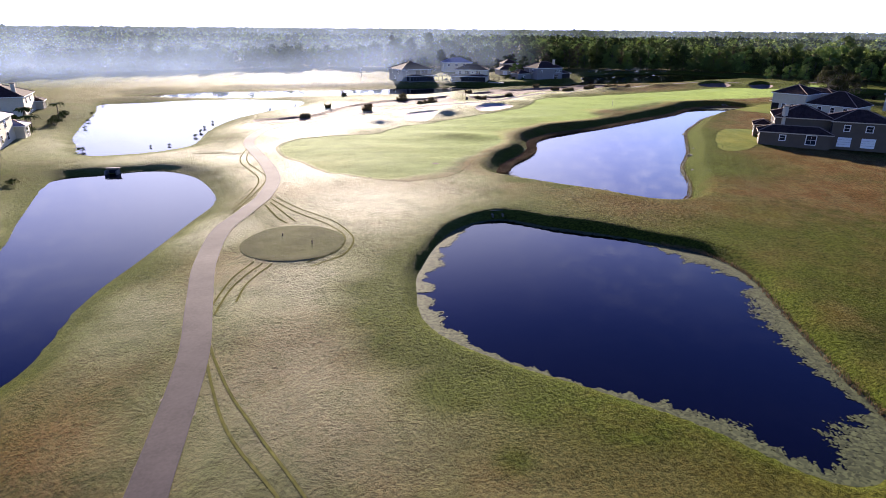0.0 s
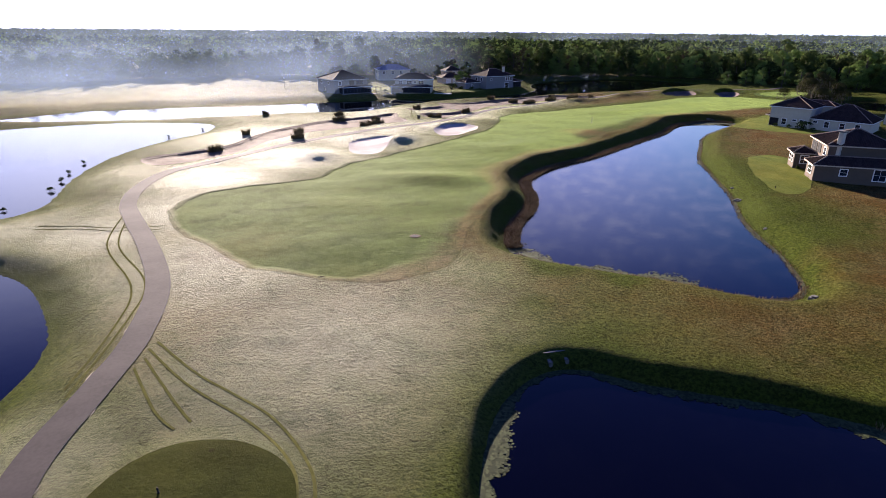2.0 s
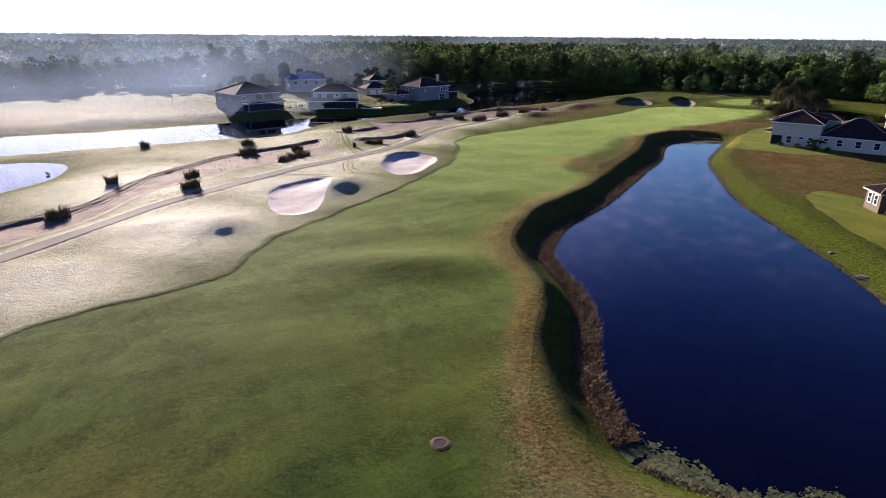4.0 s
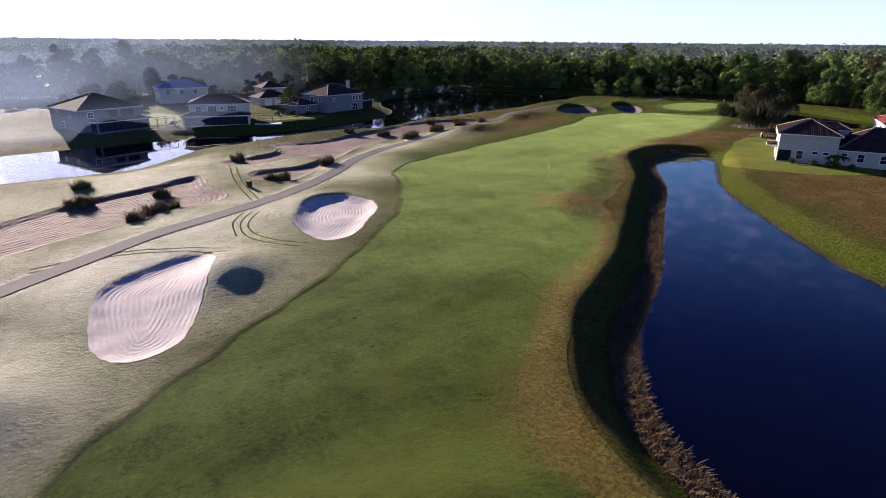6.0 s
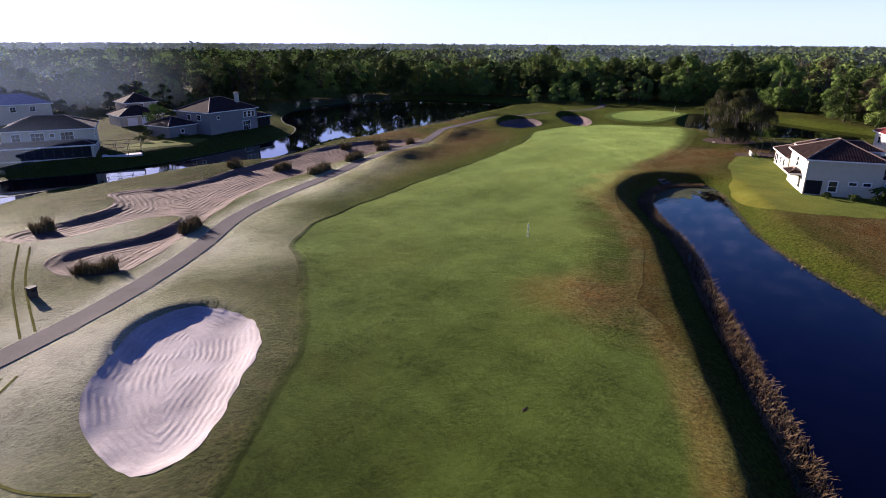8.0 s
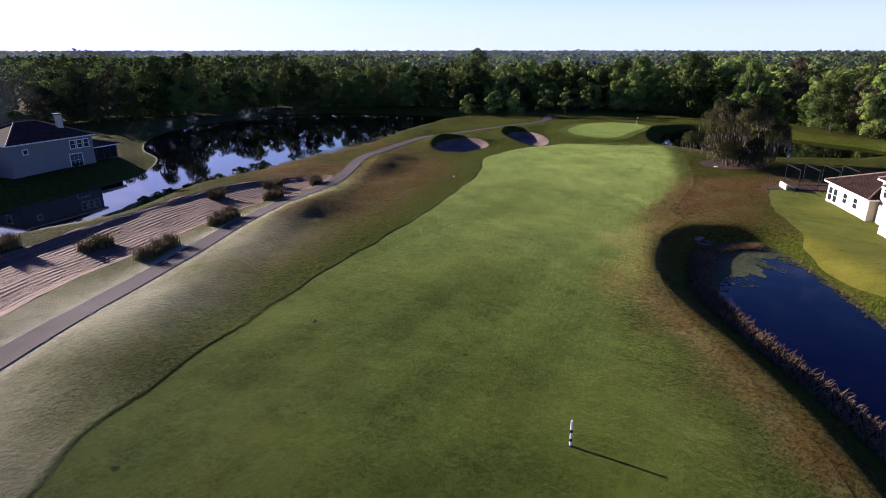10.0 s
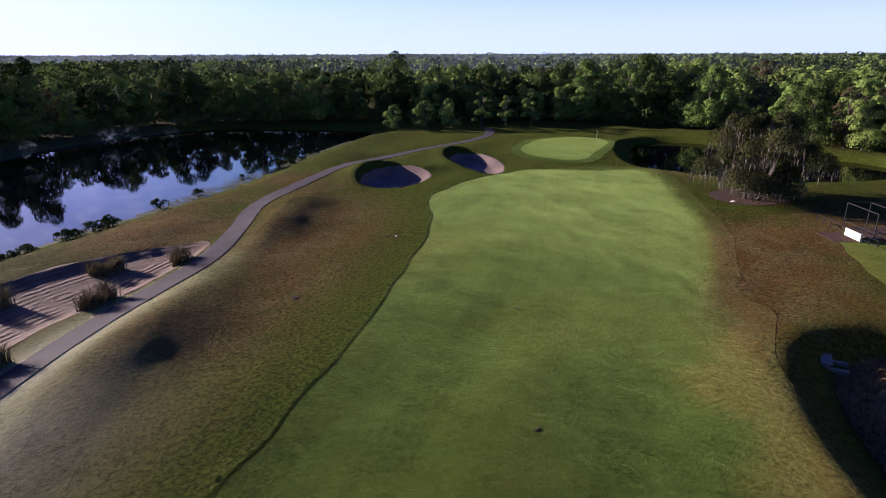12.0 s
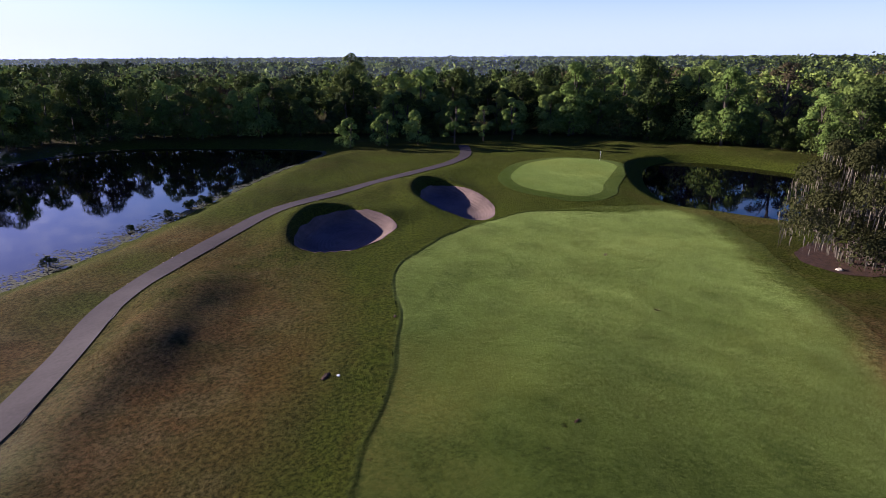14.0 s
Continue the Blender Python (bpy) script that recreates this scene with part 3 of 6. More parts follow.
def cut(d, z):
    """The part of the ground's triangles where d is above zero, cut along its edge."""
    s = d[TRIS] > 0
    n = s.sum(1)
    whole, edge = TRIS[n == 3], TRIS[(n > 0) & (n < 3)]
    used = np.unique(np.concatenate([whole.ravel(), edge.ravel()]))
    place = {int(v): i for i, v in enumerate(used)}
    verts = [(GX[v], GY[v], z[v]) for v in used]
    faces = [[place[int(v)] for v in t] for t in whole]
    cuts = {}
    for t in edge:
        poly = []
        for a, b in ((t[0], t[1]), (t[1], t[2]), (t[2], t[0])):
            a, b = int(a), int(b)
            if d[a] > 0:
                poly.append(place[a])
            if (d[a] > 0) != (d[b] > 0):
                key = (min(a, b), max(a, b))
                if key not in cuts:
                    f = d[a] / (d[a] - d[b])
                    cuts[key] = len(verts)
                    verts.append((GX[a] + f * (GX[b] - GX[a]), GY[a] + f * (GY[b] - GY[a]), z[a] + f * (z[b] - z[a])))
                poly.append(cuts[key])
        if len(poly) > 2:
            faces.append(poly)
    return verts, faces


def cover(name, d, lift, material, label, category, kind="structure", level=None):
    z = np.full(len(GX), level) if level is not None else GZ + lift
    v, f = cut(d, z)
    return tagged(shape(name, v, f, material, smooth=level is None), label, category, kind=kind)


# ---- ground ----
ALL_PONDS = np.max([inside(l) for _, l, _, _ in PONDS], axis=0)
D_FAIR, D_GREEN, D_TEE = inside(FAIR_RING), inside(GREEN_RING), inside(TEE_RING)
D_PATH = 1.32 - along(PATH_LINE)
D_SAND = np.max([inside(l) for l, _, _ in BUNKERS], axis=0)
D_WASTE = np.max([inside(l) for l in WASTES], axis=0) + 0.25 * waves(GX, GY, 6, 11)
FOREST_LINE = ring([(-330, 232), (-250, 250), (-195, 272), (-140, 312), (-60, 352), (0, 350), (60, 350), (92, 345), (110, 351), (135, 352), (153, 335), (165, 322), (171, 312), (181, 299), (192, 286), (201, 268), (205, 248), (203, 226), (190, 208), (188, 190), (188, 150), (190, 90), (200, 20)], 6, False)
FOREST = np.concatenate([FOREST_LINE, [(3000, -400), (4600, 4600), (-4600, 4600), (-4600, 250)]])
D_FOREST = inside(FOREST)


def blobs(x, y, spots):
    out = np.zeros(np.shape(x))
    for px, py, r, w in spots:
        out = np.maximum(out, w * np.exp(-((x - px * K) ** 2 + (y - py * K) ** 2) / (r * K) ** 2))
    return out


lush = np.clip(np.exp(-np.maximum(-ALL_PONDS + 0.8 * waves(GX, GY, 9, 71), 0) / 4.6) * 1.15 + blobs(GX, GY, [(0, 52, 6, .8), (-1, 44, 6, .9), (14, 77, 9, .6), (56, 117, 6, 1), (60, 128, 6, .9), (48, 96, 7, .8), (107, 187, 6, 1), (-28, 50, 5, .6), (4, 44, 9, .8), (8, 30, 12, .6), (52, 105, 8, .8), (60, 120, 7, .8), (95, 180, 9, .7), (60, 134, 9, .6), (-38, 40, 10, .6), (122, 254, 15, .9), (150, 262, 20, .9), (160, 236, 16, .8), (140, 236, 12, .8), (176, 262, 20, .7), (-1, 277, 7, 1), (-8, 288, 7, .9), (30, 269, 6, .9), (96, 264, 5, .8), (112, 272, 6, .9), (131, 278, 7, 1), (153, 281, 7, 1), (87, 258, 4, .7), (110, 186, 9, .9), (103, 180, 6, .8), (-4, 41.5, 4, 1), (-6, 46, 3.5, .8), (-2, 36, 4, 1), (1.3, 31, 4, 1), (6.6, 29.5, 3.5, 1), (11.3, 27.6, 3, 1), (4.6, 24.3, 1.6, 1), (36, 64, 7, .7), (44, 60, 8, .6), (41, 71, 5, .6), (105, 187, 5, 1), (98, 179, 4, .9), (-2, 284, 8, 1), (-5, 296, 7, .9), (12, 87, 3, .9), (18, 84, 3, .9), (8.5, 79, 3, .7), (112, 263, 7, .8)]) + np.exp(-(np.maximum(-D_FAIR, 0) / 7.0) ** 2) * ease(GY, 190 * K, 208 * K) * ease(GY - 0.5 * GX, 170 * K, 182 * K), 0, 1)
dry = np.clip(blobs(GX, GY, [(75, 140, 12, .8), (85, 156, 12, .9), (70, 130, 9, .7), (92, 172, 10, 1), (64, 108, 10, 1), (72, 100, 14, 1), (90, 168, 9, 1), (100, 176, 6, .8), (-22, 80, 8, .7), (-21, 50, 6, .6), (66, 228, 9, .6), (58, 219, 7, .5), (84, 240, 9, .75), (90, 238, 7, .8), (80, 232, 8, .7), (44, 84, 8, 1), (38, 73, 8, .8), (31, 56, 5, .8), (106, 201, 6, 1), (112, 205, 5, 1), (119, 198, 7, 1), (127, 197, 6, .9), (83, 199, 4, 1), (93, 266, 8, .8), (76, 254, 8, .8), (16, 26, 10, .9), (24, 78, 12, .9), (20, 80, 9, .9), (48, 58, 14, .3), (58, 82, 12, .9), (70, 105, 14, .9), (98, 165, 10, .8), (104, 186, 9, .6), (75, 192, 6, 1), (98, 198, 8, 1), (108, 202, 6, 1), (117, 205, 5, .9), (88, 196, 7, 1), (44, 171, 5, 1), (17, 130, 7, 1), (28, 142, 6, 1),
                             (86, 236, 16, .6), (70, 230, 14, .5), (60, 222, 12, .5), (95, 245, 12, .6), (78, 258, 9, .9), (100, 266, 10, .8), (8, 20, 16, .5), (-8, 34, 8, .8), (-24, 18, 10, .7), (-24, 30, 6, .5), (120, 200, 8, .6), (-20, 98, 12, .5), (-5, 82, 14, .5), (22, 76, 9, .9), (7.6, 25.3, 2.6, 1), (11.3, 24.6, 2.4, 1), (3.5, 22.4, 2.4, .9), (17.5, 25.5, 3, .9), (29.5, 34.5, 2, 1), (32.6, 42.4, 2, 1), (31.6, 49, 2, 1), (-21.6, 25, 3, 1), (-1.7, 22.5, 3, .7), (-5, 27, 4, .6), (-9, 37, 4, .5), (11, 83, 2.6, 1), (10.5, 78, 2.6, 1), (86, 163, 6, 1), (104, 266, 3, .9), (97, 262, 3, .8), (-60, 250, 40, .8), (-100, 230, 40, .8)])
              + 0.95 * np.exp(-((ALL_PONDS + 5.4) / 2.0) ** 2) * np.exp(-((D_FAIR + 2.0) / 6.0) ** 2), 0, 1)
# dew patches, strengthened where the low sun glares on the grass
dew_glare = np.clip(blobs(GX, GY, [(-22, 92, 20, .7), (-8, 75, 18, .68), (-30, 112, 14, .8), (-32, 130, 12, 1), (-20, 146, 14, 1), (-6, 165, 14, 1), (8, 182, 12, .9), (24, 200, 10, .9), (40, 216, 10, .75), (31, 203, 8, .8), (52, 226, 9, .55), (0, 215, 10, .6), (-28, 40, 10, .6), (-12, 46, 14, .5), (-6, 30, 14, .5), (0, 18, 14, .3), (-55, 60, 16, .6), (-38, 102, 12, .8), (-70, 120, 20, .7), (2, 86, 10, .4), (-27, 62, 8, .7), (-50, 104, 14, .7), (-60, 225, 50, .35), (-100, 240, 60, .35), (10, 208, 8, .7), (-20, 195, 18, .4), (0, 176, 12, .9), (-45, 135, 12, .6), (-30, 170, 20, .75), (-5, 205, 14, .7), (12, 212, 10, .7)]), 0, 1)
dew_glare = np.maximum(dew_glare, 0.95 * np.exp(-(np.maximum(1.32 - D_PATH, 0) / 3.6) ** 2) * ease(GY, 120 * K, 140 * K) * ease(-GY, -252 * K, -228 * K)) * (1 - 0.8 * lush)
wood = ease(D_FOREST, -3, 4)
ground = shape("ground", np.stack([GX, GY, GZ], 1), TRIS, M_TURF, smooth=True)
tagged(ground, "uneven rough grass, olive and straw with rust patches and dewy glare painted in", "ground", kind="structure")
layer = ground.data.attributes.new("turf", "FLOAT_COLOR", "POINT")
layer.data.foreach_set("color", np.stack([lush, dry, dew_glare, wood], 1).astype(np.float32).ravel())

def spread(ob, name, values):
    """Carries ground values (columns of a grid array) over to an object's vertices."""
    n = len(ob.data.vertices)
    co = np.empty(n * 3)
    ob.data.vertices.foreach_get("co", co)
    x, y = co[0::3], co[1::3]
    i, j = np.clip(np.searchsorted(XS, x) - 1, 0, NX - 2), np.clip(np.searchsorted(YS, y) - 1, 0, NY - 2)
    u, w = ((x - XS[i]) / (XS[i + 1] - XS[i]))[:, None], ((y - YS[j]) / (YS[j + 1] - YS[j]))[:, None]
    k = j * NX + i
    out = (values[k] * (1 - u) + values[k + 1] * u) * (1 - w) + (values[k + NX] * (1 - u) + values[k + NX + 1] * u) * w
    layer = ob.data.attributes.new(name, "FLOAT_COLOR", "POINT")
    layer.data.foreach_set("color", out.astype(np.float32).ravel())


TURF = np.stack([lush, dry, dew_glare, wood], 1)
D_MOWN = D_FAIR + 0.25 * waves(GX, GY, 7, 21) + 3.4 * np.exp(-((inside(PONDS[1][1]) + 6.4) / 3.4) ** 2) * ease(GY, 100 * K, 112 * K)
fairway = cover("fairway", np.minimum(D_MOWN + 0.03, -D_GREEN - 2.4), 0.008 + 0.022 * ease(D_MOWN, -0.03, 0.4), M_FAIR, "mown green fairway with faint stripes and scuffs", "fairway")
spread(fairway, "turf", TURF)
left_side = np.interp(GY / K, [86, 110, 130, 155, 180, 198, 213, 226, 235], [-9, -5, 5, 20, 40, 60, 85, 110, 135]) * K - GX
spread(fairway, "edge", np.repeat(np.clip((D_MOWN + 0.25) / (1.2 + 5.0 * ease(-left_side, 0, 6) + 0.9 * ease(205 * K - GY, 0, 20)), 0, 1)[:, None], 4, 1))
cover("fairway_edge", np.minimum.reduce([D_MOWN + 0.08, 0.08 + 0.05 * waves(GX, GY, 5, 23) - D_MOWN, np.minimum(left_side, GY - 203 * K)]), 0.045, M_EDGE, "darker uncut edge of the fairway", "grass")
cover("green_collar", np.minimum(D_GREEN + 2.4, -D_GREEN), 0.03, M_COLLAR, "dark mown collar round the putting green", "grass")
cover("putting_green", D_GREEN, 0.035, M_GREEN, "smooth bright putting green on a low rise", "putting green")
cover("practice_tee", D_TEE, 0.04, M_TEE, "round closely mown tee, dark olive", "tee")
for line in ([(97, 187.5), (103, 191), (108, 194.7), (114, 197), (122, 199), (127, 195), (120, 180), (105, 163), (92.6, 165), (88, 168.6), (85.2, 173), (87, 178.5), (92, 184)],
             [(54.8, 113), (57, 121), (61, 130), (66, 137.5), (73, 141), (74, 133), (70, 126), (64, 118), (58, 112)],
             [(-12, 272), (-4, 270.5), (1.5, 276), (2.5, 288), (-4, 298), (-12, 296), (-15, 284)],
             [(24, 266.5), (36, 268.5), (40, 274), (33, 277), (25, 273)]):
    cover("lawn", inside(ring(line)) + 0.25 * waves(GX, GY, 5, 81), 0.03, M_LAWN, "smooth yellow-green mown lawn beside a house", "lawn")


def rim(line):
    return np.repeat(np.clip(inside(line) / 20 + 0.1, 0, 1)[:, None], 4, 1)


for i, (line, _, _) in enumerate(BUNKERS):
    mid = line.mean(0)
    north = np.clip(((GX - mid[0]) * -0.217 + (GY - mid[1]) * 0.976) / 7.0, 0, 1)
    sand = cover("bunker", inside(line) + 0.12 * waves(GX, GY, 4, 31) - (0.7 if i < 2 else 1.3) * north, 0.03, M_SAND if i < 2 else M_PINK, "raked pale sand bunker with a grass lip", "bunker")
    spread(sand, "rim", rim(line))
for line in WASTES:
    sand = cover("waste_bunker", np.minimum(inside(line) + 0.25 * waves(GX, GY, 6, 11), -D_PATH - 0.5), 0.03, M_WASTE, "long pinkish waste bunker with rake furrows", "bunker")
    spread(sand, "rim", rim(line))
cover("cart_path", D_PATH, 0.07, M_PATH, "worn grey-brown concrete cart path between the grass banks", "path")
cover("path_edge", np.minimum(D_PATH + 0.14, -D_PATH), 0.05, M_KERB, "pale sandy edge of the cart path", "path edge")
for name, line, _, level in PONDS:
    if name == "pond":
        cover(name, inside(line) + 1.2, 0, M_WATER, "still dark pond water that mirrors the sky", "water", level=level)
cover("lake", np.maximum(inside(PONDS[4][1]), inside(PONDS[5][1])) + 1.2, 0, M_WATER, "still lake and canal that mirror the sky and the woods", "water", level=WATER)

# ---- builders ----
def empty(name, place, turn=0.0, size=1.0):
    ob = new(name)
    ob.matrix_world = pose(*place, 0, 0, turn) @ Matrix.Scale(size, 4)
    return ob


def part(name, bm, material, parent, label=""):
    me = bpy.data.meshes.new(name)
    bm.to_mesh(me)
    bm.free()
    if material:
        me.materials.append(material)
    ob = new(name, me)
    ob.parent = parent
    if label:
        tagged(ob, label)
    return ob


def box(bm, x0, y0, z0, x1, y1, z1, bevel=0.0):
    v = [bm.verts.new((x, y, z)) for z in (z0, z1) for x, y in ((x0, y0), (x1, y0), (x1, y1), (x0, y1))]
    fs = [bm.faces.new([v[i] for i in f]) for f in ((0, 3, 2, 1), (4, 5, 6, 7), (0, 1, 5, 4), (1, 2, 6, 5), (2, 3, 7, 6), (3, 0, 4, 7))]
    if bevel:
        bmesh.ops.bevel(bm, geom=list({e for f in fs for e in f.edges}), offset=bevel, segments=1, affect="EDGES")


def tube(verts, faces, line, radii, sides=6):
    """Adds a tapering tube round a line of places to two lists."""
    first = len(verts)
    line = [Vector(p) for p in line]
    for i, (p, r) in enumerate(zip(line, radii)):
        way = (line[min(i + 1, len(line) - 1)] - line[max(i - 1, 0)]).normalized()
        side = way.orthogonal().normalized()
        over = way.cross(side)
        for k in range(sides):
            a = 6.2832 * k / sides
            verts.append(tuple(p + r * (math.cos(a) * side + math.sin(a) * over)))
    for i in range(len(line) - 1):
        for k in range(sides):
            a, b = first + i * sides + k, first + i * sides + (k + 1) % sides
            faces.append([a, b, b + sides, a + sides])
    faces.append([first + (len(line) - 1) * sides + k for k in range(sides)])


def leaves(rng, centres, radii, count, size, flat=0.85, shell=0.72, out=1.0):
    """Diamond leaf sprays round a set of lobes: arrays of places and faces."""
    k = rng.randint(len(centres), size=count)
    way = rng.normal(size=(count, 3))
    way /= np.linalg.norm(way, axis=1)[:, None]
    way[:, 2] = np.where(way[:, 2] < -0.35, -way[:, 2], way[:, 2])
    far = shell + (1 - shell) * rng.rand(count) ** 0.5
    p = centres[k] + way * (radii[k] * far)[:, None] * np.array((1, 1, flat))
    n = way * out + rng.normal(size=(count, 3)) * 0.27
    n /= np.linalg.norm(n, axis=1)[:, None]
    s = np.cross(n, rng.normal(size=(count, 3)))
    s /= np.linalg.norm(s, axis=1)[:, None]
    u = np.cross(n, s)
    w = size * (0.6 + 0.8 * rng.rand(count))[:, None]
    v = np.stack([p - s * w * 0.55, p - u * w * 0.36 + n * w * 0.1, p + s * w * 0.55, p + u * w * 0.36 + n * w * 0.1], 1).reshape(-1, 3)
    return v, np.arange(4 * count).reshape(-1, 4)


def lobes(rng, n, wide, low, high, size):
    """Lobe centres and radii of an uneven crown."""
    c, r = [], []
    for i in range(n):
        h = low + (high - low) * (i + rng.rand()) / n
        f = (h - low) / (high - low)
        reach = wide * (0.35 + 1.0 * math.sin(math.pi * min(1, 0.22 + 0.75 * f))) * 0.7
        a, d = rng.rand() * 6.28, reach * rng.rand() ** 0.5
        c.append((d * math.cos(a), d * math.sin(a), h))
        r.append(size * (0.65 + 0.6 * rng.rand()) * (1.1 - 0.35 * f))
    return np.array(c), np.array(r)


def tree(name, seed, tall, wide, count, leaf, material, low=0.25, n=16, label="", sparse=False):
    """One tree at the origin: a trunk with limbs, and a crown of leaf sprays."""
    rng = np.random.RandomState(seed)
    top = empty(name, (0, 0, 0))
    c, r = lobes(rng, n, wide, tall * low, tall * 0.9, wide * (0.34 if sparse else 0.46))
    v, f = [], []
    bend = rng.normal(size=2) * 0.04 * tall
    tube(v, f, [(0, 0, -0.4), (0, 0, tall * 0.2), (bend[0] * 0.5, bend[1] * 0.5, tall * 0.5), (bend[0], bend[1], tall * 0.85)], [tall * 0.022, tall * 0.017, tall * 0.012, tall * 0.004], 7)
    for i in range(0, n, 2):
        z = max(c[i][2] * 0.6, tall * 0.15)
        tube(v, f, [(bend[0] * z / tall, bend[1] * z / tall, z), tuple((c[i] * (0.5, 0.5, 0.85))), tuple(c[i])], [tall * 0.008, tall * 0.006, tall * 0.002], 5)
    shape("trunk", v, f, M_BARK, top)
    lv, lf = leaves(rng, c, r, count, leaf)
    shape("crown", lv, lf, material, top)
    return tagged(top, label or "broad-leaved tree at the wood's edge", "tree")


def hip_roof(w, d, z, pitch, over=0.5, thick=0.16):
    """A hip roof over the rectangle 0..w, 0..d at the eaves' height z: places and faces."""
    x0, y0, x1, y1 = -over, -over, w + over, d + over
    half = min(x1 - x0, y1 - y0) / 2
    h = half * pitch
    if x1 - x0 >= y1 - y0:
        a, b = (x0 + half, (y0 + y1) / 2, z + h), (x1 - half + 1e-3, (y0 + y1) / 2, z + h)
        order = ((0, 1, 5, 4), (1, 2, 5), (2, 3, 4, 5), (3, 0, 4))
    else:
        a, b = ((x0 + x1) / 2, y0 + half, z + h), ((x0 + x1) / 2, y1 - half + 1e-3, z + h)
        order = ((0, 1, 4), (1, 2, 5, 4), (2, 3, 5), (3, 0, 4, 5))
    v = [(x0, y0, z), (x1, y0, z), (x1, y1, z), (x0, y1, z), a, b]
    v += [(x, y, zz - thick) for x, y, zz in v[:4]]
    f = [list(q) for q in order] + [[1, 0, 6, 7], [2, 1, 7, 8], [3, 2, 8, 9], [0, 3, 9, 6], [6, 9, 8, 7]]
    return v, f


def ribs(v, f, w, d, z, pitch, over=0.5, step=0.42):
    """Tile ribs down the slopes of a hip roof, added to its lists."""
    x0, y0, x1, y1 = -over, -over, w + over, d + over
    half = min(x1 - x0, y1 - y0) / 2
    wide = x1 - x0 >= y1 - y0

    def rib(p, q, s):
        p, q, s = Vector(p), Vector(q), Vector(s)
        if (q - p).length < 0.3:
            return
        n = len(v)
        up = Vector((0, 0, 0.07))
        for e in (p, q):
            v.extend([tuple(e - s * 0.11), tuple(e + up), tuple(e + s * 0.11)])
        f.extend([[n, n + 1, n + 4, n + 3], [n + 1, n + 2, n + 5, n + 4], [n, n + 2, n + 1]])

    for side in range(4):
        if side in (0, 2):
            for i in range(int((x1 - x0) / step)):
                x = x0 + (i + 0.5) * step
                run = min(x - x0, x1 - x, half)
                y, s = (y0, 1) if side == 0 else (y1, -1)
                rib((x, y, z), (x, y + s * run, z + run * pitch), (1, 0, 0))
        else:
            for i in range(int((y1 - y0) / step)):
                y = y0 + (i + 0.5) * step
                run = min(y - y0, y1 - y, half)
                x, s = (x1, -1) if side == 1 else (x0, 1)
                rib((x, y, z), (x + s * run, y, z + run * pitch), (0, 1, 0))


def ridge_caps(roof):
    """Round caps along the hips and the ridge of a hip roof, from its corner places."""
    v, f = [], []
    a, b = Vector(roof[4]), Vector(roof[5])
    lines = [(a, b)] if (b - a).length > 0.3 else []
    for p in roof[:4]:
        p = Vector(p)
        lines.append((p, min((a, b), key=lambda q: (q - p).length)))
    for p, q in lines:
        tube(v, f, [tuple(p + Vector((0, 0, 0.05))), tuple(q + Vector((0, 0, 0.05)))], [0.13, 0.13], 6)
    return v, f


M_CAP = plain("ridge_tile", (0.16, 0.12, 0.095), 0.85, 0.15, 0.3, 2.0, 0.02)
M_TILE = tile_material().m
M_TILE_RED = plain("red_roof_tile", (0.20, 0.035, 0.025), 0.75, 0.3, 0.4, 2.0, 0.03)
M_SLATE = plain("grey_shingle", (0.12, 0.13, 0.19), 0.8, 0.3, 0.4, 1.5, 0.03)
M_WHITE = plain("white_stucco", (0.42, 0.38, 0.29), 0.85, 0.25, 0.08, 0.8, 0.01)
M_CREAM = plain("cream_stucco", (0.085, 0.062, 0.043), 0.85, 0.25, 0.1, 0.8, 0.01)
M_TAN = plain("tan_stucco", (0.40, 0.32, 0.23), 0.85, 0.25, 0.1, 0.8, 0.01)
M_GREY = plain("grey_stucco", (0.16, 0.156, 0.15), 0.85, 0.25, 0.1, 0.8, 0.01)
M_TRIM = plain("white_trim", (0.62, 0.60, 0.57), 0.6, 0.4, 0.06, 2.0, 0)
M_DARK = plain("screen_mesh", (0.014, 0.014, 0.016), 0.8, 0.1, 0.3, 2.0, 0)
M_BRONZE = plain("bronze_frame", (0.035, 0.032, 0.03), 0.6, 0.3, 0.2, 2.0, 0)
M_STONE = plain("concrete", (0.10, 0.095, 0.085), 0.9, 0.25, 0.25, 2.0, 0.02)
M_PAVE = plain("paving", (0.45, 0.41, 0.37), 0.85, 0.25, 0.2, 1.2, 0.01)
_g = Mat("window_glass", rough=0.06, spec=0.6)
_g.colour((0.012, 0.016, 0.024, 1))
M_GLASS = _g.m
SIDES = {"s": (0, 0, 1, 0, 0, -1), "e": (1, 0, 0, 1, 1, 0), "n": (1, 1, -1, 0, 0, 1), "w": (0, 1, 0, -1, -1, 0)}


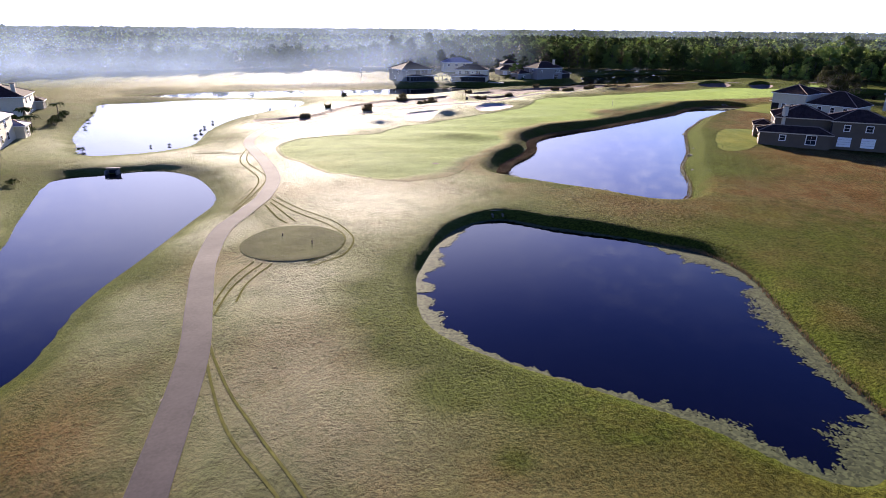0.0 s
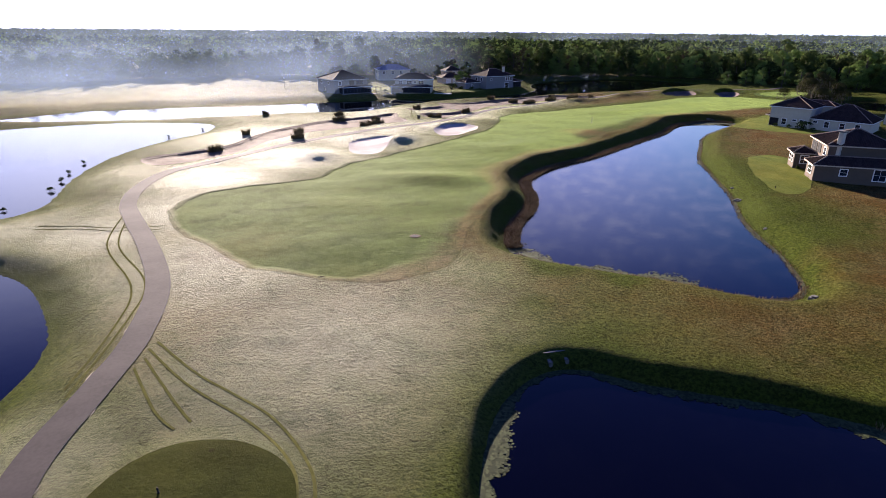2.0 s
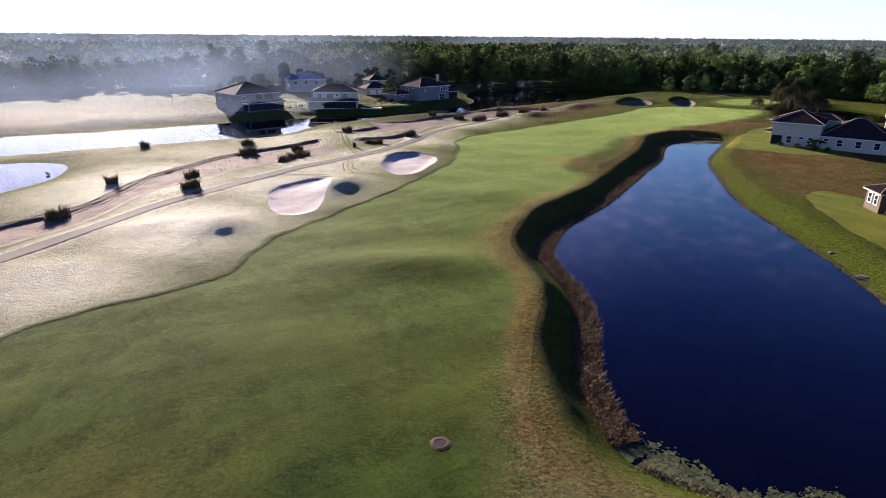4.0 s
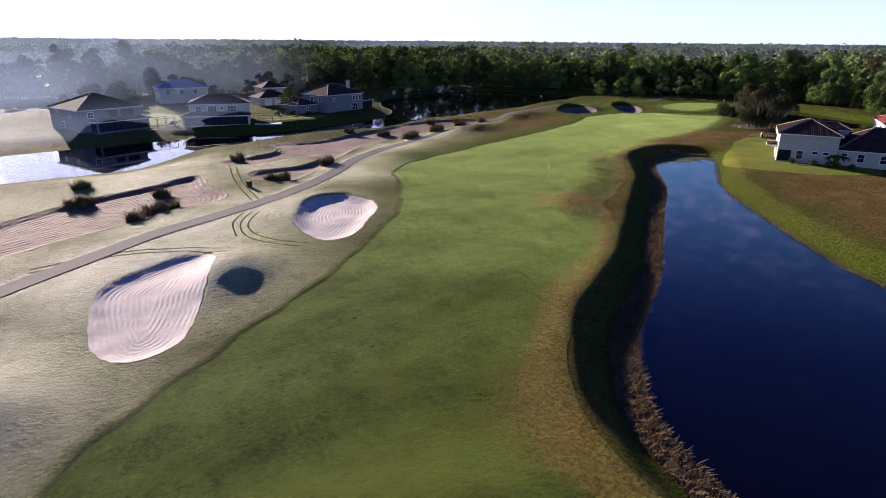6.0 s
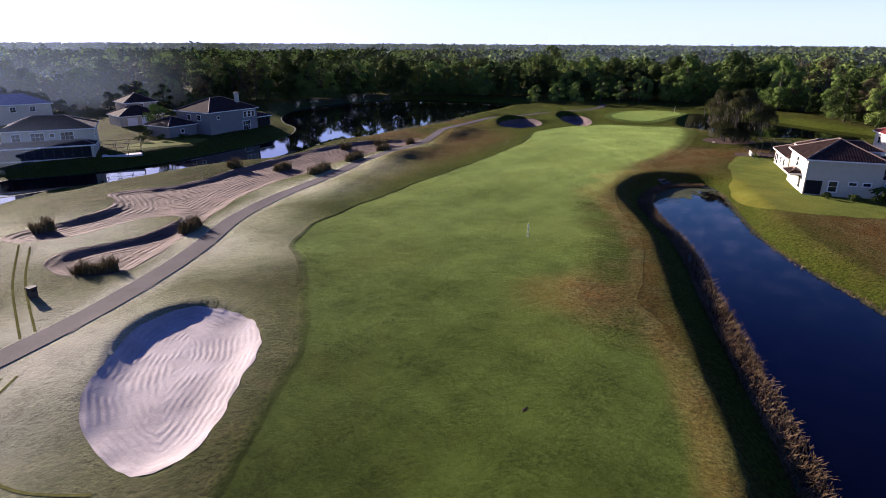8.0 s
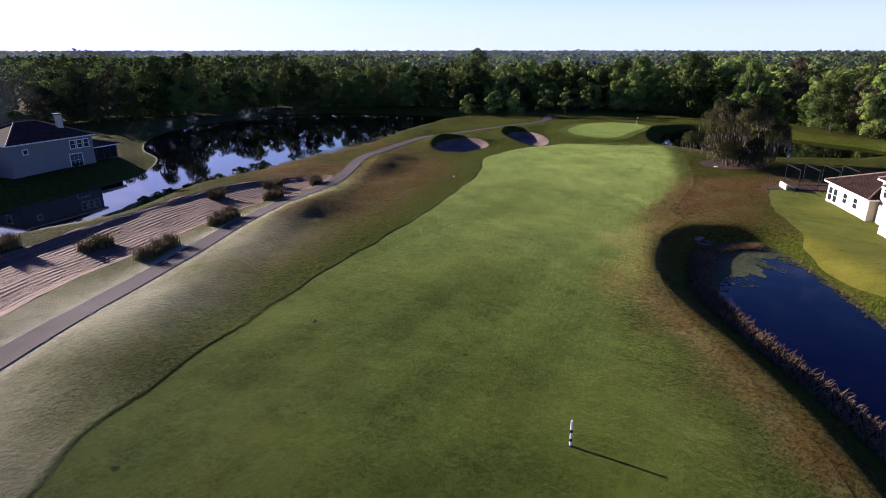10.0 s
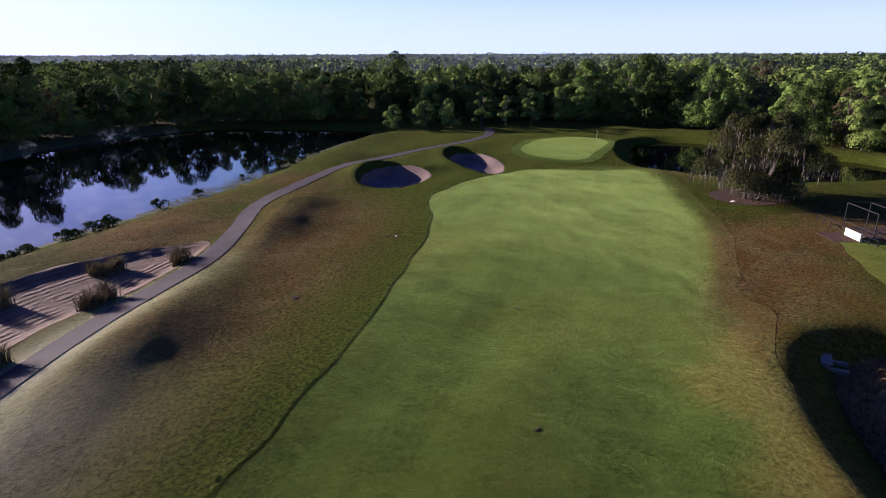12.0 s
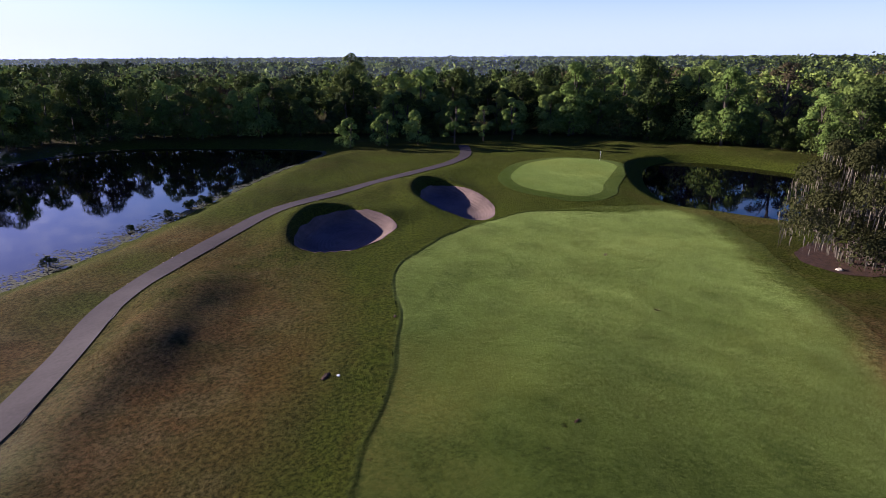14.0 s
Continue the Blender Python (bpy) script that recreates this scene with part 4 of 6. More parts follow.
def house(label, px, py, turn, blocks, walls, roofs, rib=True, lift=0.0):
    """A house from blocks of walls with hip roofs and windows. Block: x, y, w, d, base, eaves, pitch, windows; window: side, middle, sill, width, height, kind."""
    top = empty("house", at(px, py) + Vector((0, 0, lift)), turn)
    for x, y, w, d, base, eaves, pitch, windows in blocks:
        bm = bmesh.new()
        box(bm, x, y, base - (0.6 if base == 0 else 0), x + w, y + d, eaves)
        wall = part("wall", bm, walls, top)
        if pitch:
            v, f = hip_roof(w, d, eaves, pitch)
            if rib:
                ribs(v, f, w, d, eaves, pitch)
            roof = shape("roof", [(a + x, b + y, c) for a, b, c in v], f, roofs, top)
            v, f = ridge_caps(v)
            shape("ridge_cap", [(a + x, b + y, c) for a, b, c in v], f, M_CAP, top, "paler mortared ridge tiles")
            bm = bmesh.new()
            for x0, y0, x1, y1 in ((-.52, -.52, w + .52, -.46), (-.52, d + .46, w + .52, d + .52), (-.52, -.46, -.46, d + .46), (w + .46, -.46, w + .52, d + .46)):
                box(bm, x + x0, y + y0, eaves - 0.24, x + x1, y + y1, eaves - 0.01)
            part("fascia", bm, M_TAN if walls is M_CREAM else M_TRIM, top, "pale fascia board under the eaves")
        for side, mid, sill, ww, hh, kind in windows:
            ox, oy, ux, uy, nx, ny = SIDES[side]
            ox, oy = x + ox * w, y + oy * d

            def slab(name, u0, u1, z0, z1, deep, material, parent, lab=""):
                bm = bmesh.new()
                xs = sorted((ox + ux * u0 - nx * 0.02, ox + ux * u1 + nx * deep))
                ys = sorted((oy + uy * u0 - ny * 0.02, oy + uy * u1 + ny * deep))
                box(bm, xs[0], ys[0], z0, xs[1], ys[1], z1)
                return part(name, bm, material, parent, lab)

            u0, u1 = mid - ww / 2, mid + ww / 2
            if kind == "dark":
                slab("screen", u0, u1, sill, sill + hh, 0.05, M_DARK, top, "dark insect screen of a porch")
                for k in range(int(ww / 1.6) + 1):
                    u = u0 + min(ww - 0.05, k * ww / max(1, int(ww / 1.6)))
                    slab("post", u - 0.05, u + 0.05, sill, sill + hh, 0.10, M_BRONZE, top)
                continue
            if kind == "garage":
                door = slab("garage_door", u0, u1, sill, sill + hh, 0.06, M_TRIM, top, "white sectional garage door")
                for k in range(1, 4):
                    slab("groove", u0, u1, sill + hh * k / 4 - 0.02, sill + hh * k / 4 + 0.02, 0.064, M_GREY, door)
                continue
            frame_ob = slab("window", u0 - 0.14, u1 + 0.14, sill - 0.14, sill + hh + 0.14, 0.07, M_TRIM, top, "white-framed window")
            cols, rows = max(1, round(ww / 0.9)), 2 if hh > 1 else 1
            for i in range(cols):
                for j in range(rows):
                    a, b = u0 + ww * i / cols, sill + hh * j / rows
                    slab("pane", a + 0.03, a + ww / cols - 0.03, b + 0.03, b + hh / rows - 0.03, 0.09, M_GLASS, frame_ob)
    return tagged(top, label, "house")


def boxes(name, label, category, place, turn, pieces, kind=""):
    """A thing from named blocks: name, x0, y0, z0, x1, y1, z1, material."""
    top = empty(name, place, turn)
    for n, x0, y0, z0, x1, y1, z1, m in pieces:
        bm = bmesh.new()
        box(bm, x0, y0, z0, x1, y1, z1, min(x1 - x0, y1 - y0, z1 - z0) * 0.08)
        part(n, bm, m, top)
    return tagged(top, label, category, kind=kind)


# ---- woods ----
RNG = np.random.RandomState(7)
edge_kinds = []
for i, (tall, wide, count, leaf, material, low, n, label) in enumerate([
        (17, 5.8, 6200, 0.44, M_LEAF, 0.10, 22, "tall dark oak at the wood's edge"), (15, 5.4, 5600, 0.43, M_LEAF, 0.06, 20, "dense dark oak at the wood's edge"), (19, 5.2, 6000, 0.43, M_LEAF, 0.12, 22, "tall slender oak at the wood's edge"),
        (16, 5.4, 5600, 0.43, M_LEAF_LIGHT, 0.1, 20, "fresh green tree at the wood's edge, partly pale for sunlight"), (18, 5.2, 4200, 0.34, M_LEAF_BROWN, 0.15, 26, "budding brownish tree at the wood's edge"), (14, 6.2, 6200, 0.44, M_LEAF, 0.04, 20, "broad low oak at the wood's edge")]):
    t = tree("tree", 100 + i, tall, wide, count, leaf, material, low, n, label, i == 4)
    edge_kinds.append(t)
cum = np.concatenate([[0], np.cumsum(np.linalg.norm(np.diff(FOREST_LINE, axis=0), axis=1))])
spots = []
for row, (deep, step) in enumerate([(2.5, 6.5), (9, 8.0), (17, 9.0)]):
    s = 0.0
    while s < cum[-1]:
        k = min(np.searchsorted(cum, s, "right") - 1, len(FOREST_LINE) - 2)
        e = FOREST_LINE[k + 1] - FOREST_LINE[k]
        p = FOREST_LINE[k] + e * ((s - cum[k]) / max(np.linalg.norm(e), 1e-6))
        nrm = np.array((-e[1], e[0])) / max(np.linalg.norm(e), 1e-6)
        q = p + nrm * (deep + RNG.uniform(-2, 2)) + RNG.normal(size=2) * 1.2
        spots.append((q[0], q[1], row))
        s += step * RNG.uniform(0.75, 1.3)
spots = [q for q in spots if -70 < q[0] < 300 and q[1] > 190]
RNG.shuffle(spots)
first_use = set()
for x, y, row in spots[:240]:
    # more pale-leaved trees where the sun strikes: sunlight put into leaf colour
    sunny = x > 176 and y < 330
    kind = RNG.choice(6, p=[0.12, 0.1, 0.1, 0.5, 0.1, 0.08] if sunny else [0.22, 0.16, 0.12, 0.26, 0.13, 0.11])
    size = RNG.uniform(0.7, 1.15) + (0.14 if RNG.rand() < 0.12 else 0) if row else RNG.uniform(0.45, 1.0)
    z = float(lie(x, y)[0])
    m = pose(x, y, max(z, -1.4), 0, 0, RNG.uniform(0, 360))
    src = edge_kinds[kind]
    if kind not in first_use:
        first_use.add(kind)
        src.matrix_world = m @ Matrix.Scale(size, 4)
        tagged(src, group="trees of the wood's edge")
        continue
    t = copy_thing(src, m)
    t.scale = (size, size, size * RNG.uniform(0.9, 1.12))


for px, py, kind, size in ((244, 379, 2, 1.28), (202, 268, 3, 1.25), (206, 252, 0, 1.3), (204, 236, 3, 1.2), (211, 243, 3, 1.3)):
    t = copy_thing(edge_kinds[kind], pose(*at(px, py), 0, 0, px * 7))
    t.scale = (size, size, size)


def woodland(name, places, count, leaf, wide, tall, seed, material, label, low=0.35):
    """Many far crowns joined into one mesh."""
    rng = np.random.RandomState(seed)
    vs, fs, n = [], [], 0
    for x, y in places:
        h = tall * (0.58 + 0.55 * rng.beta(2, 3.0) + (0.3 if rng.rand() < 0.05 else 0))
        w = wide * rng.uniform(0.8, 1.25)
        c, r = lobes(rng, 7 if low > 0.2 else 12, w, h * low, h * 0.9, w * 0.5)
        c += (x, y, 0)
        v, f = leaves(rng, c, r, count, leaf, 0.8, 0.75)
        vs.append(v)
        fs.append(f + n)
        n += len(v)
    if vs:
        tagged(shape(name, np.concatenate(vs), np.concatenate(fs), material), label, "woods", kind="stuff")


def scatter(n, near, far, margin, seed):
    """Places within the wood, by distance from the middle of the course and only in the quarters in sight."""
    rng = np.random.RandomState(seed)
    a = np.radians(rng.uniform(-52, 102, n))
    d = np.sqrt(rng.uniform(near ** 2, far ** 2, n))
    x, y = 20 + d * np.sin(a), 100 + d * np.cos(a)
    ok = inside(FOREST, x, y, 40.0) > margin
    return np.stack([x[ok], y[ok]], 1)


BAND = scatter(6200, 60, 560, 20, 11)
woodland("woodland", BAND[0::5], 100, 1.35, 5.5, 16, 1, M_LEAF_LIGHT, "fresh green crowns deep in the wood")
woodland("woodland", BAND[1::5], 100, 1.35, 5.5, 16, 2, M_LEAF, "dark crowns deep in the wood")
woodland("woodland", BAND[2::5], 100, 1.35, 5.5, 15, 3, M_LEAF, "dark crowns deep in the wood")
woodland("woodland", BAND[3::5][:300], 110, 1.1, 5, 16, 4, M_LEAF_BROWN, "budding brown crowns deep in the wood")
FAR = scatter(9000, 540, 1500, 20, 12)
woodland("distant_woods", FAR[0::2], 18, 3.8, 8, 16, 5, M_LEAF, "distant dark woods")
woodland("distant_woods", FAR[1::4], 18, 3.8, 8, 16, 6, M_LEAF_LIGHT, "distant fresh green woods")
woodland("distant_woods", scatter(6000, 1450, 4200, 20, 13), 10, 10.0, 20, 16, 7, M_LEAF, "woods on the horizon")

rng = np.random.RandomState(17)
t = rng.uniform(0, cum[-1] * 0.45, 420)
row = np.stack([np.interp(t, cum, FOREST_LINE[:, 0]), np.interp(t, cum, FOREST_LINE[:, 1])], 1)
row += np.array((-0.35, 0.94)) * rng.uniform(2, 22, 420)[:, None]
row = row[row[:, 0] < -62]
woodland("woodland", row[0::2], 520, 0.72, 5.5, 15, 8, M_LEAF, "dark oaks along the far side of the misty field", 0.05)
woodland("woodland", row[1::2], 520, 0.72, 5.0, 14, 9, M_LEAF, "dark oaks along the far side of the misty field", 0.05)

rng = np.random.RandomState(19)
t = rng.uniform(0, cum[-1], 1500)
base = np.stack([np.interp(t, cum, FOREST_LINE[:, 0]), np.interp(t, cum, FOREST_LINE[:, 1])], 1)
way = np.stack([np.interp(t + 3, cum, FOREST_LINE[:, 0]), np.interp(t + 3, cum, FOREST_LINE[:, 1])], 1) - base
base += np.stack([-way[:, 1], way[:, 0]], 1) / 3.0 * rng.uniform(-0.5, 7.0, 1500)[:, None]
base = base[(base[:, 0] > -320) & (base[:, 1] > 190)]
c = np.concatenate([base, (lie(base[:, 0], base[:, 1]) + rng.uniform(0.6, 2.6, len(base)))[:, None]], 1)
v, f = leaves(rng, c, rng.uniform(1.2, 3.0, len(c)), 90000, 0.5, 0.9)
tagged(shape("undergrowth", v, f, M_LEAF), "dark tangled undergrowth along the wood's edge", "undergrowth", kind="stuff")

# ---- houses ----
house("two-storey cream house with brown barrel-tile roofs beside the pond", 64.3, 118.5, -23.5, [
    (0, 0, 15, 5.2, 0, 3.0, 0.42, [("w", 2.6, 0.9, 2.2, 1.5, "pane"), ("s", 5, 1.1, 1.2, 1.2, "pane"), ("s", 11, 0.5, 2.0, 2.1, "pane")]),
    (3.2, 5.2, 12, 11, 0, 6.0, 0.42, [("w", 2.3, 3.5, 3.2, 1.9, "dark"), ("w", 5.6, 3.5, 2.0, 1.9, "dark"), ("w", 9.3, 3.7, 1.3, 1.5, "pane"), ("w", 3, 0.3, 4.5, 2.2, "dark")]),
    (-0.6, 12.2, 3.8, 4.2, 0, 3.0, 0.45, [("w", 1.2, 0.9, 0.8, 1.5, "pane"), ("w", 3.0, 0.9, 0.8, 1.5, "pane"), ("s", 1.9, 0.8, 1.4, 1.6, "pane")]),
    (15.2, 3, 12, 10, 0, 6.0, 0.42, [("s", 3, 3.8, 1.1, 1.3, "pane"), ("s", 7.5, 3.8, 1.3, 1.3, "pane"), ("s", 3, 0.1, 2.8, 2.2, "garage"), ("s", 7.8, 0.1, 2.8, 2.2, "garage")]),
], M_CREAM, M_TILE, lift=0.2)
house("cream two-storey house with brown barrel-tile roofs and a lit gable end", 97, 177, -52.3, [
    (0, 0, 11, 12, 0, 5.9, 0.45, [("s", 4.2, 0.7, 1.2, 1.7, "pane"), ("s", 7.0, 1.9, 1.1, 0.5, "pane"), ("s", 9.0, 1.9, 1.1, 0.5, "pane"), ("w", 5.5, 3.6, 1.2, 1.6, "pane"), ("w", 9, 0.5, 1.4, 2.0, "pane"), ("s", 1.4, 0.1, 2.4, 2.3, "dark")]),
    (11.2, 1.0, 15, 13, 0, 3.1, 0.6, [("s", 1.2, 1.9, 1.1, 0.5, "pane"), ("s", 4.2, 0.8, 1.2, 1.6, "pane"), ("s", 8.2, 0.8, 1.2, 1.6, "pane"), ("s", 12, 0.8, 1.2, 1.6, "pane")]),
    (2, 12.2, 12, 5.0, 0, 5.9, 0.45, [("w", 1.2, 3.6, 0.7, 1.6, "pane"), ("w", 2.4, 3.6, 0.7, 1.6, "pane"), ("w", 3.6, 3.6, 0.7, 1.6, "pane")]),
    (1, 17.4, 11, 12.2, 0, 3.1, 0.42, [("w", 8.8, 0.9, 1.1, 1.4, "pane"), ("w", 1.2, 0.3, 1.1, 2.0, "pane"), ("w", 2.8, 0.3, 1.1, 2.0, "pane"), ("w", 5.8, 0.9, 1.1, 1.4, "pane")]),
    (-1.6, 3.2, 1.6, 3.2, 2.4, 2.9, 0.4, []),
], M_WHITE, M_TILE, lift=0.1)
house("white house with a red tile roof behind its neighbour", 131, 178, -52, [(0, 0, 16, 14, 0, 6.0, 0.45, [("w", 3, 3.6, 1.2, 1.5, "pane"), ("w", 9, 3.6, 1.2, 1.5, "pane"), ("s", 4, 3.6, 1.2, 1.5, "pane"), ("s", 4, 0.8, 1.4, 1.6, "pane")])], M_WHITE, M_TILE_RED)
house("grey two-storey house with a screened porch on the canal bank", -18.6, 261, 30, [
    (0, 0, 17, 16, 0, 5.9, 0.42, [("s", 3.0, 3.7, 1.4, 1.4, "pane"), ("s", 9, 3.4, 2.4, 1.9, "dark"), ("s", 13, 3.4, 3.4, 1.9, "dark"), ("w", 4, 3.8, 1.2, 1.2, "pane"), ("w", 11, 3.8, 1.2, 1.2, "pane"), ("w", 7, 1.0, 1.2, 1.4, "pane")]),
    (2.5, -3.6, 14.5, 3.4, 0, 2.9, 0.3, [("s", 7.2, 0.2, 13.5, 2.3, "dark"), ("w", 1.7, 0.2, 2.8, 2.3, "dark")]),
], M_GREY, M_TILE, False)
house("white two-storey house with dark hip roofs and a wide porch", 2.5, 265, -9, [
    (1.5, 4.2, 17, 11, 0, 5.9, 0.40, [("s", 2.6, 3.6, 1.5, 1.5, "pane"), ("s", 6.5, 3.6, 2.4, 1.6, "pane"), ("s", 9.2, 4.2, 0.8, 0.8, "pane"), ("s", 12, 3.6, 2.4, 1.6, "pane"), ("e", 4, 3.7, 1.2, 1.3, "pane")]),
    (0, 0, 18.5, 4.0, 0, 2.9, 0.33, [("s", 9.2, 0.2, 17.5, 2.3, "dark"), ("w", 2, 0.2, 3.4, 2.3, "dark")]),
], M_WHITE, M_TILE, False)
house("grey two-storey house with a hip roof and chimney by the lake", 42, 278.5, 27, [
    (0, 0, 17, 13, 0, 6.0, 0.45, [("s", 3, 4.0, 0.8, 0.8, "pane"), ("s", 12.5, 3.7, 1.0, 1.5, "pane"), ("s", 14, 3.7, 1.0, 1.5, "pane"), ("s", 15.5, 3.7, 1.0, 1.5, "pane"), ("s", 12.8, 0.2, 2.6, 2.4, "pane"), ("w", 5, 3.7, 1.3, 1.4, "pane"), ("w", 9, 3.7, 1.3, 1.4, "pane")]),
    (-9, 5, 8.8, 9, 0, 3.0, 0.4, [("s", 4, 1.0, 0.9, 0.9, "pane")]),
    (17.2, 2, 7, 8, 0, 3.0, 0.3, [("s", 3.5, 0.2, 6.4, 2.5, "dark")]),
], M_GREY, M_TILE, False)
house("white house with a pale metal roof under construction", -1, 322, 8, [(0, 0, 18, 12, 0, 5.8, 0.42, [("s", 3, 3.5, 1.4, 1.5, "pane"), ("s", 8, 3.5, 1.4, 1.5, "pane"), ("s", 13, 3.5, 1.4, 1.5, "pane"), ("w", 5, 3.5, 1.4, 1.5, "pane")])], M_WHITE, M_SLATE, False)
house("brown house with a double garage in the street behind", 27, 303, 12, [(0, 0, 12, 10, 0, 3.0, 0.45, [("s", 3.2, 0.1, 2.8, 2.2, "garage"), ("s", 7.2, 0.1, 2.8, 2.2, "garage")]), (4, 6, 9, 9, 0, 6.2, 0.5, [("s", 4.5, 4.2, 1.2, 1.5, "pane")])], M_TAN, M_TILE, False)
house("white two-storey house with a pale tile roof by the pond", -92, 104.5, 22, [(0, 0, 11, 14, 0, 6.0, 0.42, [("e", 3, 3.6, 1.2, 1.6, "pane"), ("e", 8, 3.6, 1.2, 1.6, "pane"), ("e", 3, 0.7, 1.4, 1.8, "pane"), ("e", 8, 0.7, 1.4, 1.8, "pane"), ("s", 5, 3.6, 1.2, 1.5, "pane")]), (3, 14.2, 10, 5, 0, 3.0, 0.4, [("e", 2.5, 0.7, 1.6, 1.6, "pane")])], M_WHITE, M_SLATE, False)
house("white two-storey house with dark tile roofs above the pond", -117, 146, 24, [(0, 0, 13, 16, 0, 6.0, 0.42, [("e", 4, 3.6, 1.2, 1.6, "pane"), ("e", 10, 3.6, 1.2, 1.6, "pane"), ("s", 5, 3.6, 1.2, 1.5, "pane"), ("e", 4, 0.7, 1.4, 1.8, "pane")]), (6, 16.2, 9, 5, 0, 3.0, 0.4, [("e", 2.5, 0.2, 4.4, 2.4, "dark")])], M_WHITE, M_TILE, False)

CHIMNEYS = [(70, 121, 9.2), (50.5, 286, 10.2), (-15.5, 271.5, 9.6), (-110, 152, 9.6)]
for px, py, z in CHIMNEYS:
    p = at(px, py)
    boxes("chimney", "pale rendered chimney stack on a tile roof", "chimney", (p.x, p.y, p.z), 20, [("stack", -0.55, -0.45, 3.0, 0.55, 0.45, z - 0.3, M_WHITE), ("cap", -0.7, -0.6, z - 0.3, 0.7, 0.6, z, M_STONE)])


def cage(px, py, turn, w, d, h, label):
    """A screened pool cage: posts, rails and a paved deck."""
    pieces = [("deck", 0, 0, -0.3, w, d, 0.12, M_MULCH if h > 3 else M_PAVE)]
    for i in range(int(w / 2.4) + 1):
        x = i * (w - 0.1) / int(w / 2.4)
        pieces += [("post", x, 0, 0.12, x + 0.1, 0.1, h, M_DARK), ("post", x, d - 0.1, 0.12, x + 0.1, d, h, M_DARK), ("rafter", x, 0.1, h - 0.1, x + 0.1, d - 0.1, h, M_DARK)]
    for z in (0.9, h - 0.1):
        pieces += [("rail", 0, 0.02, z, w, 0.08, z + 0.08, M_DARK), ("rail", 0, d - 0.08, z, w, d - 0.02, z + 0.08, M_DARK), ("rail", 0.02, 0.1, z, 0.08, d - 0.1, z + 0.08, M_DARK), ("rail", w - 0.08, 0.1, z, w - 0.02, d - 0.1, z + 0.08, M_DARK)]
    return boxes("pool_cage", label, "pool cage", at(px, py), turn, pieces)


cage(18.6, 261.8, -9, 8, 6, 2.7, "dark screened pool cage on a paved deck beside the porch")
cage(-5, 262, 30, 8, 5, 2.8, "dark screened pool cage beside the grey house")
cage(121, 196, -52.3, 9, 6, 3.4, "tall dark pool cage behind the white house")
p = at(119.5, 197)
boxes("garden_wall", "low white garden wall with a brick patio", "wall", p, -52.3, [("wall", 0, 0, -0.4, 0.25, 3, 1.0, M_WHITE), ("patio", -3, 0, -0.4, 0, 4, 0.1, M_MULCH)])
p = at(122, 198.5)
fence = empty("fence", p, 37.7)
for i in range(9):
    bm = bmesh.new()
    box(bm, -6 + i * 1.5, 0, -0.3, -5.94 + i * 1.5, 0.06, 1.1)
    part("post", bm, M_DARK, fence)
for z in (0.35, 1.0):
    bm = bmesh.new()
    box(bm, -6, 0.01, z, 6.06, 0.05, z + 0.05)
    part("rail", bm, M_DARK, fence)
tagged(fence, "thin dark metal fence round a patio", "fence")

# ---- furniture of the course ----
def culvert(px, py, turn, wide, label, level):
    p = at(px, py)
    h = wide / 2
    boxes("culvert", label, "culvert", (p.x, p.y, level), turn, [("headwall", -h, 0, -0.6, h, 0.35, 0.85, M_STONE), ("wing", -h, -1.4, -0.6, -h + 0.3, 0, 0.6, M_STONE), ("wing", h - 0.3, -1.4, -0.6, h, 0, 0.6, M_STONE), ("mouth", -h + 0.45, -0.06, -0.4, h - 0.45, 0.0, 0.55, M_DARK), ("lid", -h - 0.1, -0.3, 0.85, h + 0.1, 0.5, 0.95, M_STONE)])


culvert(7.3, 71.9, 8, 1.9, "weathered concrete culvert mouth in the pond bank", -0.85)
culvert(-54.4, 93.4, 8, 2.4, "pale concrete culvert mouth in the pond bank", -0.8)
culvert(91.8, 196.0, 10, 1.7, "pale concrete weir box at the pond's end", WATER)
for px, py, turn, wide in ((49.2, 114.0, -65, 1.4), (35.2, 79.8, 30, 1.0)):
    p = at(px, py)
    boxes("outfall", "small pale concrete outfall on the pond bank", "drain", p, turn, [("slab", -wide / 2, -0.5, -0.3, wide / 2, 0.5, 0.12, M_STONE), ("collar", -wide / 3, -0.25, 0.12, wide / 3, 0.25, 0.3, M_STONE)])


def pole(name, px, py, tall, thick, bands, label, flag=None, paint=None):
    p = at(px, py)
    top = empty(name, p)
    v, f = [], []
    tube(v, f, [(0, 0, -0.1), (0, 0, tall)], [thick, thick * 0.9], 10)
    shape("shaft", v, f, paint or M_TRIM, top)
    for z0, z1 in bands:
        v, f = [], []
        tube(v, f, [(0, 0, z0), (0, 0, z1)], [thick * 1.06, thick * 1.06], 10)
        shape("band", v, f, M_DARK, top, "black band")
    v, f = [], []
    tube(v, f, [(0, 0, -0.02), (0, 0, 0.06)], [thick * 2.2, thick * 1.6], 10)
    shape("socket", v, f, M_DARK, top)
    if flag:
        bm = bmesh.new()
        for i in range(6):
            for z in (tall - 0.45, tall - 0.02):
                bm.verts.new((thick + i * 0.12, 0.05 * math.sin(i * 1.3), z - 0.02 * i))
        bm.verts.ensure_lookup_table()
        for i in range(5):
            bm.faces.new([bm.verts[k] for k in (2 * i, 2 * i + 2, 2 * i + 3, 2 * i + 1)])
        part("flag", bm, flag, top, "small yellow flag")
    return tagged(top, label, "pole")


